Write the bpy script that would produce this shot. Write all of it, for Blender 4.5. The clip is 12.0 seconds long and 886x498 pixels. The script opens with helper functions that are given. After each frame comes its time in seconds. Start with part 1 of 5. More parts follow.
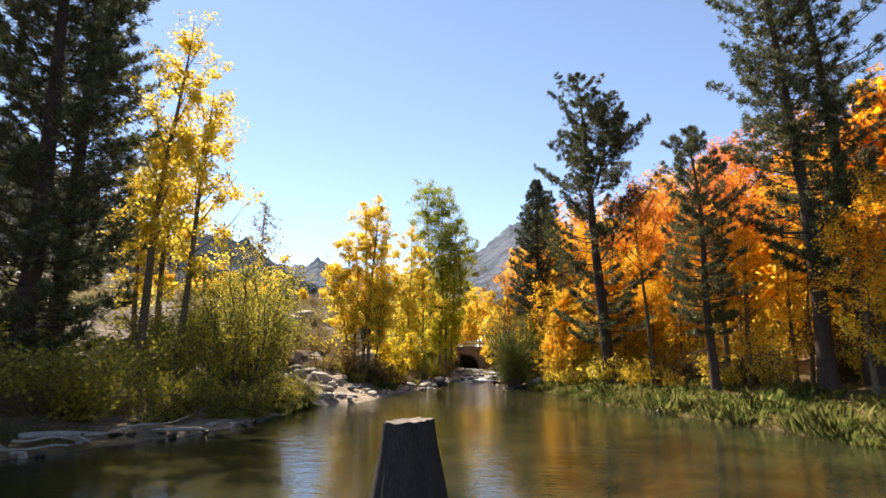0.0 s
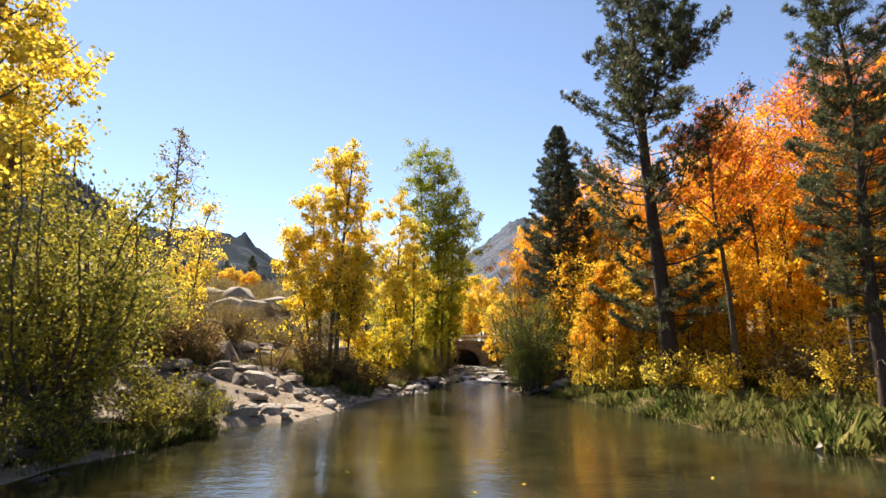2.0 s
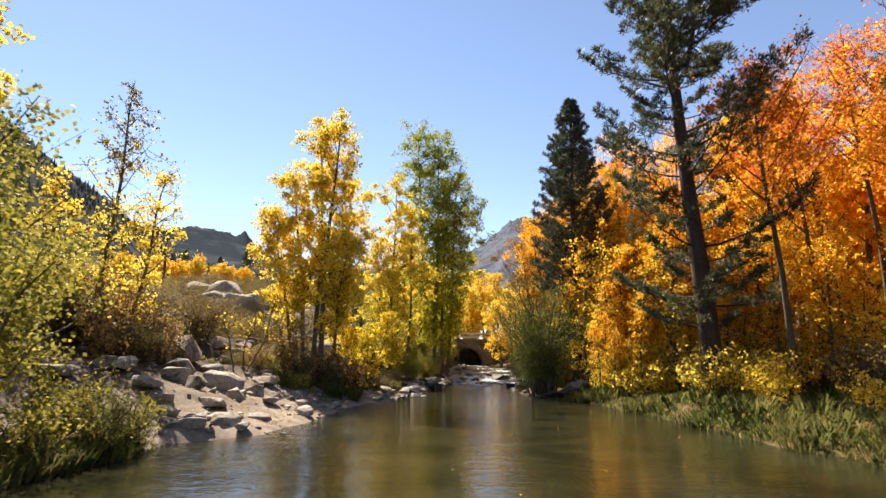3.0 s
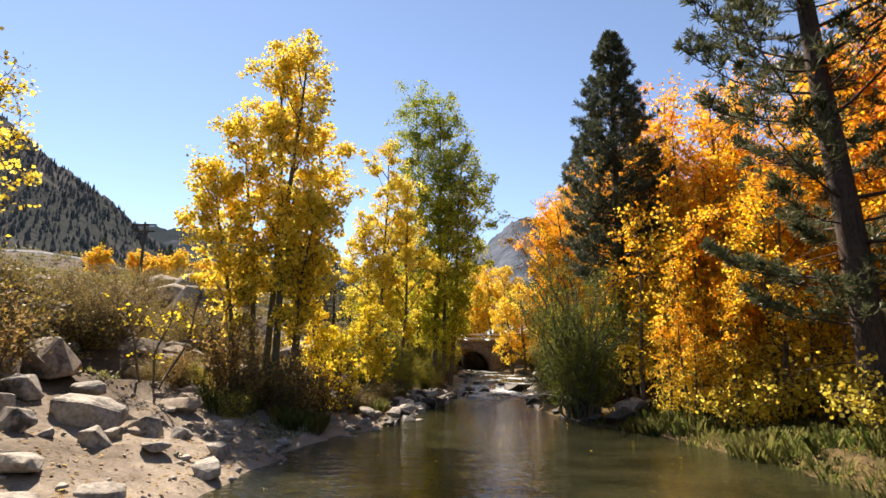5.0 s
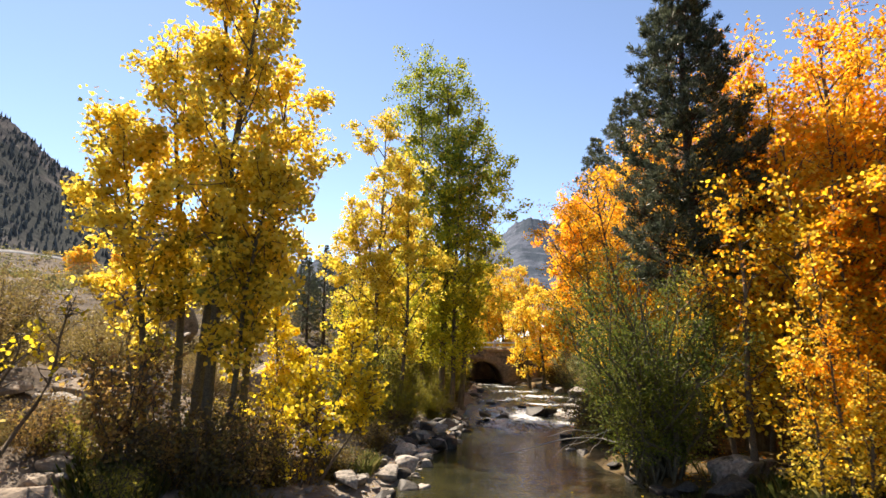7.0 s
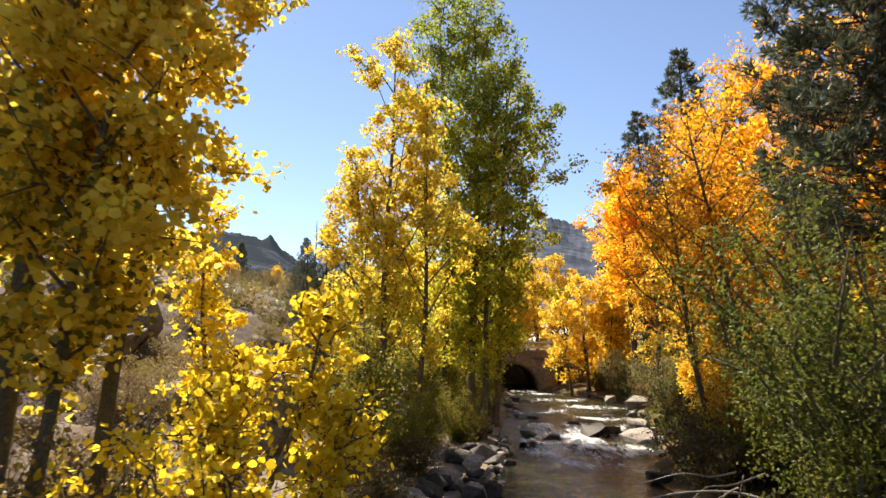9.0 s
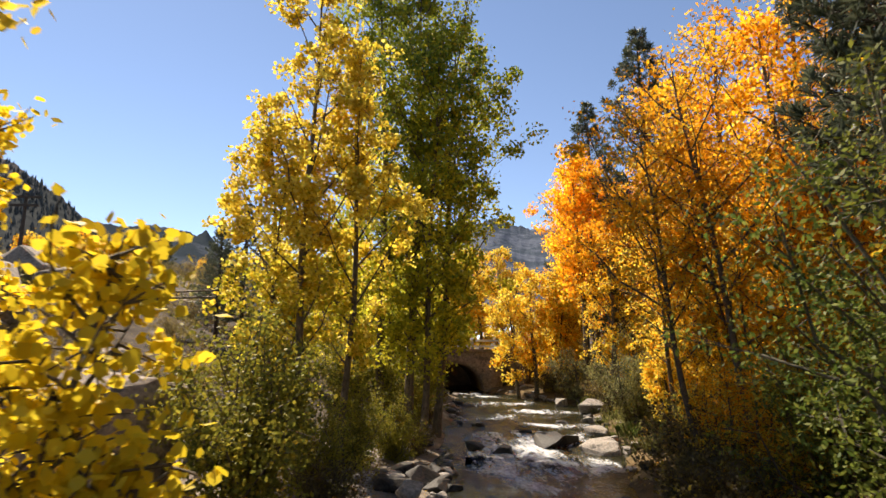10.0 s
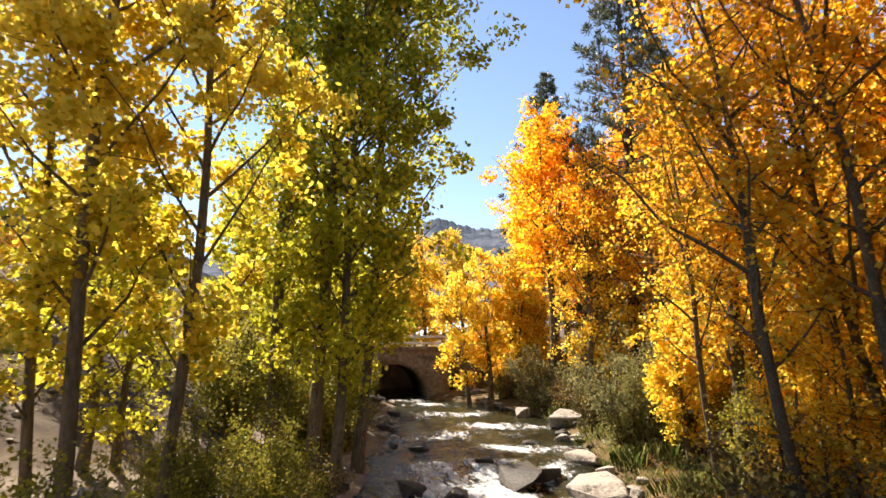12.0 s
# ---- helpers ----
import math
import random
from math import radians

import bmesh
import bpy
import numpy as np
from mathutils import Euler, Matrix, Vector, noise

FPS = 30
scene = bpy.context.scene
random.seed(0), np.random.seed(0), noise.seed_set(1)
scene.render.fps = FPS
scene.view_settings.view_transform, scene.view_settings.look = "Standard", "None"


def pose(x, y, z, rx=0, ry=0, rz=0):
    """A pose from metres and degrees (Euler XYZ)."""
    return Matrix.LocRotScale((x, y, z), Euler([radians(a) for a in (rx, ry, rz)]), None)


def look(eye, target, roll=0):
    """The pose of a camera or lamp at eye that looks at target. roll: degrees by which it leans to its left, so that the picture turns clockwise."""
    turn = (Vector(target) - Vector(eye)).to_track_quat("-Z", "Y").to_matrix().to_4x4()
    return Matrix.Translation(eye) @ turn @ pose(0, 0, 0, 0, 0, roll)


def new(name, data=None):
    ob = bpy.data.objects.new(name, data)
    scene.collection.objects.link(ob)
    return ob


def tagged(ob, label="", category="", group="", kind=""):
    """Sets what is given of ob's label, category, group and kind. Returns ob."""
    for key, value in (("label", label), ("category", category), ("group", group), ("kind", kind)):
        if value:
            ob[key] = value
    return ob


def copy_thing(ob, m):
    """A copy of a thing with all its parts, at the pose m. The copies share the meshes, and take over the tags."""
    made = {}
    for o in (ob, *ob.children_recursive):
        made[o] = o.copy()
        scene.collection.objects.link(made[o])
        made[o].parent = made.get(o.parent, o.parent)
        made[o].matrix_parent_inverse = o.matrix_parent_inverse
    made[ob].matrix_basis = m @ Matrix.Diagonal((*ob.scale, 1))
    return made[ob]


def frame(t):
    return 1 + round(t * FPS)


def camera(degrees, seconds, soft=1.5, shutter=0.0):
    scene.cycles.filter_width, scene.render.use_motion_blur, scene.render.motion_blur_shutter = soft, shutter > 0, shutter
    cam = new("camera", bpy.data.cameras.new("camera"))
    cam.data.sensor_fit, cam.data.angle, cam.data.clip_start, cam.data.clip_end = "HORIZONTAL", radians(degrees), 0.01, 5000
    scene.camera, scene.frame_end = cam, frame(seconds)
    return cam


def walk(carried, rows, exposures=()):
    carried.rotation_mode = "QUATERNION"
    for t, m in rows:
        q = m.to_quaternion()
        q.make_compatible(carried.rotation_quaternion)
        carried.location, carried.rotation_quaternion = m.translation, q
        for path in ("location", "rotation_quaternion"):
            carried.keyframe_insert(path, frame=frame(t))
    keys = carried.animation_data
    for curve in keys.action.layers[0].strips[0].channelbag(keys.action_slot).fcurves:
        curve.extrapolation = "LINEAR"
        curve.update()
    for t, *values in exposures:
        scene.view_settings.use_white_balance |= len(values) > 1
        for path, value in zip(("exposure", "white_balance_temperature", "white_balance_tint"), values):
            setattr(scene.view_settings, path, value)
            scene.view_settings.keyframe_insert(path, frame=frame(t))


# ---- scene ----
cam = camera(73.0, 12.0, 1.5, 0.25)
METRES, EYE, TILT, LEAN, TURN = 40.0, 1.7, 10.6, 0.0, 0.0
ROWS = [
    (0.0, 0.0, 0.0, 0.0, -0.0, 0.0, -0.0),
    (0.5, 0.002, 0.0734, -0.0137, -0.01, -0.07, -0.08),
    (1.0, 0.0041, 0.1348, -0.0256, -0.01, -0.15, -0.15),
    (1.5, 0.005, 0.1819, -0.0351, -0.06, -0.21, -0.22),
    (2.0, 0.0062, 0.2251, -0.0435, -0.04, -0.29, -0.26),
    (2.5, 0.0069, 0.2658, -0.0515, -0.03, -0.31, -0.28),
    (3.0, 0.0069, 0.3072, -0.0599, -0.01, -0.36, -0.31),
    (3.5, 0.0071, 0.3502, -0.0681, 0.02, -0.33, -0.32),
    (5.5, 0.0051, 0.5082, -0.086, 0.23, -0.26, -0.29),
    (6.0, 0.004, 0.5415, -0.0855, 0.31, -0.26, -0.26),
    (6.5, 0.0021, 0.5772, -0.0859, 0.41, -0.23, -0.27),
    (7.0, -0.0003, 0.6121, -0.0909, 0.53, -0.2, -0.25),
    (9.0, -0.0093, 0.7619, -0.1175, 2.43, -0.07, 0.23),
    (9.5, -0.0099, 0.8007, -0.1247, 0.3, -0.07, -0.1),
    (10.0, -0.0077, 0.8393, -0.1317, -3.1, -0.08, -0.73),
    (10.5, -0.0039, 0.8773, -0.139, -3.62, -0.08, -0.75),
    (11.0, -0.0001, 0.9148, -0.1457, -4.04, -0.12, -0.83),
    (11.5, 0.0045, 0.9501, -0.1524, -7.2, -0.04, -1.42),
    (12.0, 0.0106, 0.9841, -0.1581, -8.28, -0.07, -1.62),
]
EXPOSURES = ((0.0, 1.18), (1.5, 1.12), (3.5, 1.03), (5.5, 0.97), (7.0, 1.10), (9.0, 1.04), (9.5, 0.80), (10.2, 0.74), (11.0, 0.92), (11.5, 1.10), (12.0, 1.34))
walk(cam, [(t, pose(0, 0, EYE, TILT, LEAN, TURN) @ pose(METRES * x, METRES * y, METRES * z, 90 + pitch, roll, yaw)) for t, x, y, z, yaw, pitch, roll in ROWS], exposures=[(t, stops + 0.35, 6950.0, 13.0) for t, stops in EXPOSURES])

# ---- world and sun ----
SUN_AZ, SUN_EL = radians(-31.0), radians(47.0)      # azimuth from +Y towards +X
world = bpy.data.worlds.new("sky")
scene.world = world
world.use_nodes = True
wn = world.node_tree
sky = wn.nodes.new("ShaderNodeTexSky")
sky.sky_type, sky.sun_disc = "NISHITA", False
sky.sun_elevation, sky.sun_rotation = SUN_EL, SUN_AZ
sky.altitude, sky.air_density, sky.dust_density, sky.ozone_density = 2600.0, 0.95, 0.22, 0.6
wn.nodes["Background"].inputs["Strength"].default_value = 0.091
wn.links.new(sky.outputs["Color"], wn.nodes["Background"].inputs["Color"])
sun_data = bpy.data.lights.new("sun", "SUN")
sun_data.energy, sun_data.angle, sun_data.color = 5.0, radians(0.55), (1.0, 0.905, 0.76)
sun = new("sun", sun_data)
TO_SUN = Vector((math.sin(SUN_AZ) * math.cos(SUN_EL), math.cos(SUN_AZ) * math.cos(SUN_EL), math.sin(SUN_EL)))
sun.matrix_world = look(TO_SUN * 60, (0, 0, 0))


# ---- materials ----
def shader(name):
    m = bpy.data.materials.new(name)
    m.use_nodes = True
    nt = m.node_tree
    return m, nt, nt.nodes["Principled BSDF"], nt.nodes["Material Output"]


def node(nt, kind, **values):
    n = nt.nodes.new(kind)
    for key, value in values.items():
        n.inputs[key].default_value = value
    return n


def ramp(nt, source, stops):
    r = nt.nodes.new("ShaderNodeValToRGB")
    while len(r.color_ramp.elements) < len(stops):
        r.color_ramp.elements.new(0.5)
    for e, (at, col) in zip(r.color_ramp.elements, stops):
        e.position, e.color = at, (*col, 1)
    nt.links.new(source, r.inputs["Fac"])
    return r.outputs["Color"]


def mixed(nt, fac, a, b, blend="MIX"):
    m = nt.nodes.new("ShaderNodeMix")
    m.data_type, m.blend_type = "RGBA", blend
    for value, sock in ((fac, m.inputs[0]), (a, m.inputs[6]), (b, m.inputs[7])):
        if isinstance(value, (float, int)):
            sock.default_value = value
        elif isinstance(value, tuple):
            sock.default_value = (*value, 1)
        else:
            nt.links.new(value, sock)
    return m.outputs[2]


def place(nt, scale=(1, 1, 1), world_space=True):
    src = nt.nodes.new("ShaderNodeNewGeometry").outputs["Position"] if world_space else nt.nodes.new("ShaderNodeTexCoord").outputs["Object"]
    mp = nt.nodes.new("ShaderNodeMapping")
    mp.inputs["Scale"].default_value = scale
    nt.links.new(src, mp.inputs["Vector"])
    return mp.outputs["Vector"]


def grain(nt, scale, detail=4.0, rough=0.55, vector=None):
    n = node(nt, "ShaderNodeTexNoise", Scale=scale, Detail=detail, Roughness=rough)
    nt.links.new(vector if vector is not None else place(nt), n.inputs["Vector"])
    return n.outputs["Fac"]


def relief(nt, bsdf, height, strength, distance):
    b = node(nt, "ShaderNodeBump", Strength=strength, Distance=distance)
    nt.links.new(height, b.inputs["Height"])
    nt.links.new(b.outputs["Normal"], bsdf.inputs["Normal"])


def leaf_material(name, stops, through_light=0.45, patch=None, gloss=0.6):
    """Foliage: colour by leaf, slow change through the crown, light shining through."""
    m, nt, p, out = shader(name)
    geo = nt.nodes.new("ShaderNodeNewGeometry")
    col = ramp(nt, geo.outputs["Random Per Island"], stops)
    slow = grain(nt, 0.55, 3.0)
    if patch:
        r = ramp(nt, slow, [(0.42, (0, 0, 0)), (0.62, (1, 1, 1))])
        col = mixed(nt, r, col, mixed(nt, 0.75, col, patch))
    hsv = node(nt, "ShaderNodeHueSaturation", Saturation=1.0)
    info = nt.nodes.new("ShaderNodeObjectInfo")
    mr = node(nt, "ShaderNodeMapRange")
    mr.inputs["To Min"].default_value, mr.inputs["To Max"].default_value = 0.86, 1.14
    nt.links.new(info.outputs["Random"], mr.inputs["Value"])
    spray = node(nt, "ShaderNodeMapRange")
    for key, value in (("From Min", 0.3), ("From Max", 0.7), ("To Min", 0.8), ("To Max", 1.15)):
        spray.inputs[key].default_value = value
    nt.links.new(grain(nt, 2.4, 2.0), spray.inputs["Value"])
    both = node(nt, "ShaderNodeMath")
    both.operation = "MULTIPLY"
    nt.links.new(mr.outputs["Result"], both.inputs[0])
    nt.links.new(spray.outputs["Result"], both.inputs[1])
    nt.links.new(both.outputs[0], hsv.inputs["Value"])
    nt.links.new(col, hsv.inputs["Color"])
    nt.links.new(hsv.outputs["Color"], p.inputs["Base Color"])
    p.inputs["Roughness"].default_value = gloss
    p.inputs["Specular IOR Level"].default_value = 0.18
    tr = nt.nodes.new("ShaderNodeBsdfTranslucent")
    nt.links.new(hsv.outputs["Color"], tr.inputs["Color"])
    mix = node(nt, "ShaderNodeMixShader", Fac=through_light)
    nt.links.new(p.outputs[0], mix.inputs[1])
    nt.links.new(tr.outputs[0], mix.inputs[2])
    nt.links.new(mix.outputs[0], out.inputs["Surface"])
    return m


def plain_material(name, dark, light, scale, rough=0.85, bump=0.4, depth=0.02, stretch=(1, 1, 1), fine=6.0, spots=None, local=False, spec=0.3):
    """A rough surface: two scales of noise for colour, one for relief."""
    m, nt, p, out = shader(name)
    v = place(nt, stretch, not local)
    a, b = grain(nt, scale, 5.0, 0.6, v), grain(nt, scale * fine, 4.0, 0.6, v)
    col = ramp(nt, a, [(0.3, dark), (0.7, light)])
    col = mixed(nt, 0.6, col, ramp(nt, b, [(0.3, tuple(0.55 * c for c in dark)), (0.68, tuple(min(1, 1.15 * c) for c in light))]))
    if spots:
        s = ramp(nt, grain(nt, scale * 1.7, 6.0, 0.7, v), [(0.55, (0, 0, 0)), (0.63, (1, 1, 1))])
        col = mixed(nt, s, col, spots)
    nt.links.new(col, p.inputs["Base Color"])
    p.inputs["Roughness"].default_value = rough
    p.inputs["Specular IOR Level"].default_value = spec
    relief(nt, p, mixed(nt, 0.5, a, b), bump, depth)
    return m


YELLOW = leaf_material("leaf_yellow", [(0.0, (0.46, 0.30, 0.03)), (0.25, (0.78, 0.58, 0.06)), (0.6, (0.88, 0.71, 0.09)), (1.0, (0.84, 0.74, 0.17))], 0.58, (0.80, 0.57, 0.05))
BRIGHT = leaf_material("leaf_bright_yellow", [(0.0, (0.70, 0.47, 0.02)), (0.4, (0.92, 0.70, 0.035)), (1.0, (0.90, 0.76, 0.10))], 0.5, (0.85, 0.64, 0.04))
LIME = leaf_material("leaf_yellow_green", [(0.0, (0.30, 0.30, 0.02)), (0.4, (0.66, 0.58, 0.04)), (0.75, (0.86, 0.68, 0.05)), (1.0, (0.55, 0.54, 0.06))], 0.56, (0.40, 0.41, 0.03))
ORANGE = leaf_material("leaf_orange", [(0.0, (0.58, 0.25, 0.01)), (0.35, (0.88, 0.47, 0.02)), (0.7, (0.92, 0.60, 0.035)), (1.0, (0.90, 0.64, 0.06))], 0.70, (0.88, 0.33, 0.015))
RED = leaf_material("leaf_red_orange", [(0.0, (0.58, 0.16, 0.04)), (0.5, (0.84, 0.27, 0.05)), (1.0, (0.88, 0.40, 0.05))], 0.62, (0.66, 0.13, 0.06))
RUST = leaf_material("leaf_rust", [(0.0, (0.64, 0.28, 0.018)), (0.5, (0.88, 0.44, 0.022)), (1.0, (0.92, 0.58, 0.04))], 0.72, (0.88, 0.40, 0.02))
GREEN = leaf_material("leaf_green", [(0.0, (0.08, 0.125, 0.02)), (0.5, (0.21, 0.285, 0.038)), (1.0, (0.40, 0.44, 0.065))], 0.52, (0.41, 0.41, 0.04))
WILLOW = leaf_material("leaf_willow", [(0.0, (0.042, 0.072, 0.014)), (0.5, (0.125, 0.175, 0.030)), (1.0, (0.27, 0.29, 0.06))], 0.42, (0.23, 0.23, 0.035))
OLIVE = leaf_material("leaf_olive", [(0.0, (0.09, 0.10, 0.02)), (0.5, (0.23, 0.23, 0.035)), (1.0, (0.50, 0.40, 0.05))], 0.42, (0.34, 0.30, 0.035))
SHORE_LEAF = leaf_material("leaf_shore", [(0.0, (0.09, 0.10, 0.022)), (0.5, (0.24, 0.24, 0.045)), (1.0, (0.48, 0.42, 0.07))], 0.48, (0.44, 0.37, 0.05))
BRUSH = leaf_material("leaf_dry_brush", [(0.0, (0.11, 0.072, 0.036)), (0.5, (0.255, 0.18, 0.076)), (1.0, (0.41, 0.30, 0.105))], 0.33, (0.31, 0.25, 0.055))
SAGE = leaf_material("leaf_sage", [(0.0, (0.09, 0.10, 0.045)), (0.5, (0.20, 0.205, 0.09)), (1.0, (0.38, 0.34, 0.13))], 0.4, (0.29, 0.26, 0.07))
NEEDLE = leaf_material("needle_pine", [(0.0, (0.040, 0.050, 0.024)), (0.6, (0.105, 0.120, 0.056)), (1.0, (0.20, 0.205, 0.105))], 0.34, None, 0.45)
NEEDLE_FIR = leaf_material("needle_fir", [(0.0, (0.038, 0.050, 0.032)), (0.6, (0.100, 0.120, 0.072)), (1.0, (0.19, 0.205, 0.135))], 0.28, None, 0.45)
GRASS = leaf_material("grass_blades", [(0.0, (0.045, 0.080, 0.016)), (0.5, (0.125, 0.170, 0.038)), (0.8, (0.26, 0.26, 0.08)), (1.0, (0.44, 0.38, 0.16))], 0.36, (0.24, 0.22, 0.07))
THICKET = leaf_material("leaf_thicket", [(0.0, (0.055, 0.046, 0.022)), (0.5, (0.18, 0.135, 0.05)), (0.85, (0.32, 0.225, 0.06)), (1.0, (0.55, 0.42, 0.05))], 0.38, (0.13, 0.10, 0.04))
DEAD_LEAF = leaf_material("leaf_withered", [(0.0, (0.14, 0.08, 0.035)), (0.5, (0.36, 0.22, 0.08)), (0.85, (0.55, 0.37, 0.10)), (1.0, (0.80, 0.62, 0.06))], 0.5, (0.34, 0.22, 0.08))
# Needles lightened and greyed in colour for the haze over the slope.
HAZY_NEEDLE = leaf_material("needle_hazy", [(0.0, (0.050, 0.055, 0.055)), (1.0, (0.105, 0.110, 0.102))], 0.1)
BARK_ASPEN = plain_material("bark_aspen", (0.072, 0.054, 0.035), (0.19, 0.146, 0.094), 2.2, 0.8, 0.5, 0.01, (1.6, 1.6, 0.55), 5.0, (0.04, 0.032, 0.024))
BARK_DARK = plain_material("bark_twig", (0.055, 0.041, 0.027), (0.17, 0.13, 0.09), 6.0, 0.85, 0.5, 0.01)
BARK_WILLOW = plain_material("bark_willow", (0.05, 0.045, 0.03), (0.15, 0.13, 0.085), 6.0, 0.8, 0.4, 0.01)
BARK_PINE = plain_material("bark_pine", (0.026, 0.018, 0.014), (0.095, 0.062, 0.046), 5.0, 0.9, 0.9, 0.04, (1, 1, 0.25))
STUMP_WOOD = plain_material("stump_wood", (0.012, 0.010, 0.009), (0.060, 0.050, 0.042), 7.0, 0.75, 0.9, 0.04, (1.6, 1.6, 0.22))
STUMP_TOP = plain_material("stump_cut", (0.07, 0.055, 0.045), (0.20, 0.17, 0.135), 12.0, 0.85, 0.6, 0.01)
DRIFT = plain_material("driftwood", (0.16, 0.14, 0.12), (0.42, 0.38, 0.33), 6.0, 0.8, 0.6, 0.01, (1, 1, 1))
ROCK = plain_material("granite", (0.13, 0.112, 0.095), (0.42, 0.375, 0.325), 1.6, 0.85, 0.7, 0.05, fine=9.0, spots=(0.085, 0.075, 0.062))
ROCK_TAN = plain_material("granite_tan", (0.14, 0.105, 0.075), (0.35, 0.275, 0.205), 1.3, 0.85, 0.7, 0.05, fine=9.0, spots=(0.09, 0.07, 0.052))
# Darker granite for boulders in the rapids and many stones along the banks.
ROCK_DARK = plain_material("granite_dark", (0.020, 0.018, 0.016), (0.075, 0.066, 0.058), 2.2, 0.6, 0.7, 0.04, fine=8.0, spec=0.15)
CONCRETE = plain_material("bridge_concrete", (0.13, 0.085, 0.055), (0.30, 0.21, 0.14), 1.1, 0.85, 0.4, 0.02, fine=8.0, spots=(0.10, 0.07, 0.05))
PALE_ROAD = plain_material("pale_road", (0.34, 0.32, 0.29), (0.50, 0.48, 0.44), 0.3, 0.9, 0.2, 0.02)
RAIL_PAINT = plain_material("rail_paint", (0.55, 0.55, 0.56), (0.78, 0.78, 0.78), 3.0, 0.45, 0.1, 0.003)
POLE_WOOD = plain_material("pole_wood", (0.035, 0.026, 0.02), (0.09, 0.07, 0.055), 2.0, 0.85, 0.3, 0.01)


def ground_material():
    m, nt, p, out = shader("valley_ground")
    big, mid, fine = grain(nt, 0.35, 4.0), grain(nt, 2.2, 5.0, 0.65), grain(nt, 22.0, 4.0, 0.6)
    sand = ramp(nt, mid, [(0.3, (0.165, 0.130, 0.100)), (0.7, (0.34, 0.285, 0.228))])
    litter = ramp(nt, mid, [(0.3, (0.055, 0.040, 0.020)), (0.55, (0.13, 0.088, 0.04)), (0.75, (0.24, 0.155, 0.05))])
    scrub = ramp(nt, mid, [(0.3, (0.044, 0.032, 0.023)), (0.7, (0.125, 0.090, 0.060))])
    pos = nt.nodes.new("ShaderNodeNewGeometry").outputs["Position"]
    sep = nt.nodes.new("ShaderNodeSeparateXYZ")
    nt.links.new(pos, sep.inputs[0])
    side = node(nt, "ShaderNodeMapRange")
    side.inputs["From Min"].default_value, side.inputs["From Max"].default_value = 0.0, 4.0
    nt.links.new(sep.outputs["X"], side.inputs["Value"])
    near = node(nt, "ShaderNodeMapRange")
    near.inputs["From Min"].default_value, near.inputs["From Max"].default_value = 12.5, 17.0
    nt.links.new(sep.outputs["Y"], near.inputs["Value"])
    high = node(nt, "ShaderNodeMapRange")
    for key, value in (("From Min", 0.45), ("From Max", 1.3)):
        high.inputs[key].default_value = value
    wavy = node(nt, "ShaderNodeMath")
    wavy.operation = "MULTIPLY_ADD"
    wavy.inputs[1].default_value = 2.4
    nt.links.new(big, wavy.inputs[0])
    rel = node(nt, "ShaderNodeMath")
    rel.operation = "SUBTRACT"
    rel.inputs[1].default_value = 1.2
    nt.links.new(sep.outputs["Z"], rel.inputs[0])
    nt.links.new(rel.outputs[0], wavy.inputs[2])
    nt.links.new(wavy.outputs[0], high.inputs["Value"])
    trail = ramp(nt, grain(nt, 0.5, 3.0, 0.5), [(0.60, (0, 0, 0)), (0.66, (1, 1, 1))])
    earth = mixed(nt, trail, scrub, sand)
    left = mixed(nt, high.outputs["Result"], sand, earth)
    left = mixed(nt, near.outputs["Result"], litter, left)
    col = mixed(nt, side.outputs["Result"], left, litter)
    far = node(nt, "ShaderNodeMapRange")
    far.inputs["From Min"].default_value, far.inputs["From Max"].default_value = 70.0, 110.0
    nt.links.new(sep.outputs["Y"], far.inputs["Value"])
    col = mixed(nt, far.outputs["Result"], col, scrub)
    col = mixed(nt, 0.5, col, mixed(nt, 1.0, col, ramp(nt, fine, [(0.25, (0.45, 0.45, 0.45)), (0.7, (1.3, 1.3, 1.3))]), "MULTIPLY"))
    nt.links.new(col, p.inputs["Base Color"])
    p.inputs["Roughness"].default_value = 0.95
    p.inputs["Specular IOR Level"].default_value = 0.15
    relief(nt, p, mixed(nt, 0.5, mid, fine), 0.8, 0.06)
    return m


def water_material():
    m, nt, p, out = shader("creek_water")
    pos = place(nt, (1.0, 1.0, 1.0))
    wide = grain(nt, 0.7, 3.0, 0.5, pos)
    col = ramp(nt, wide, [(0.35, (0.012, 0.013, 0.007)), (0.65, (0.032, 0.031, 0.016))])
    nt.links.new(col, p.inputs["Base Color"])
    p.inputs["Roughness"].default_value = 0.07
    p.inputs["IOR"].default_value = 1.333
    sep = nt.nodes.new("ShaderNodeSeparateXYZ")
    nt.links.new(nt.nodes.new("ShaderNodeNewGeometry").outputs["Position"], sep.inputs[0])
    swift = node(nt, "ShaderNodeMapRange")
    for key, value in (("From Min", 20.0), ("From Max", 54.0), ("To Min", 0.022), ("To Max", 0.26)):
        swift.inputs[key].default_value = value
    nt.links.new(sep.outputs["Y"], swift.inputs["Value"])
    ripple = mixed(nt, 0.35, grain(nt, 3.2, 3.0, 0.5, place(nt, (0.55, 1.0, 1.0))), grain(nt, 11.0, 2.0, 0.5, place(nt, (0.7, 1.0, 1.0))))
    b = node(nt, "ShaderNodeBump", Strength=0.6)
    nt.links.new(swift.outputs["Result"], b.inputs["Distance"])
    nt.links.new(ripple, b.inputs["Height"])
    nt.links.new(b.outputs["Normal"], p.inputs["Normal"])
    return m


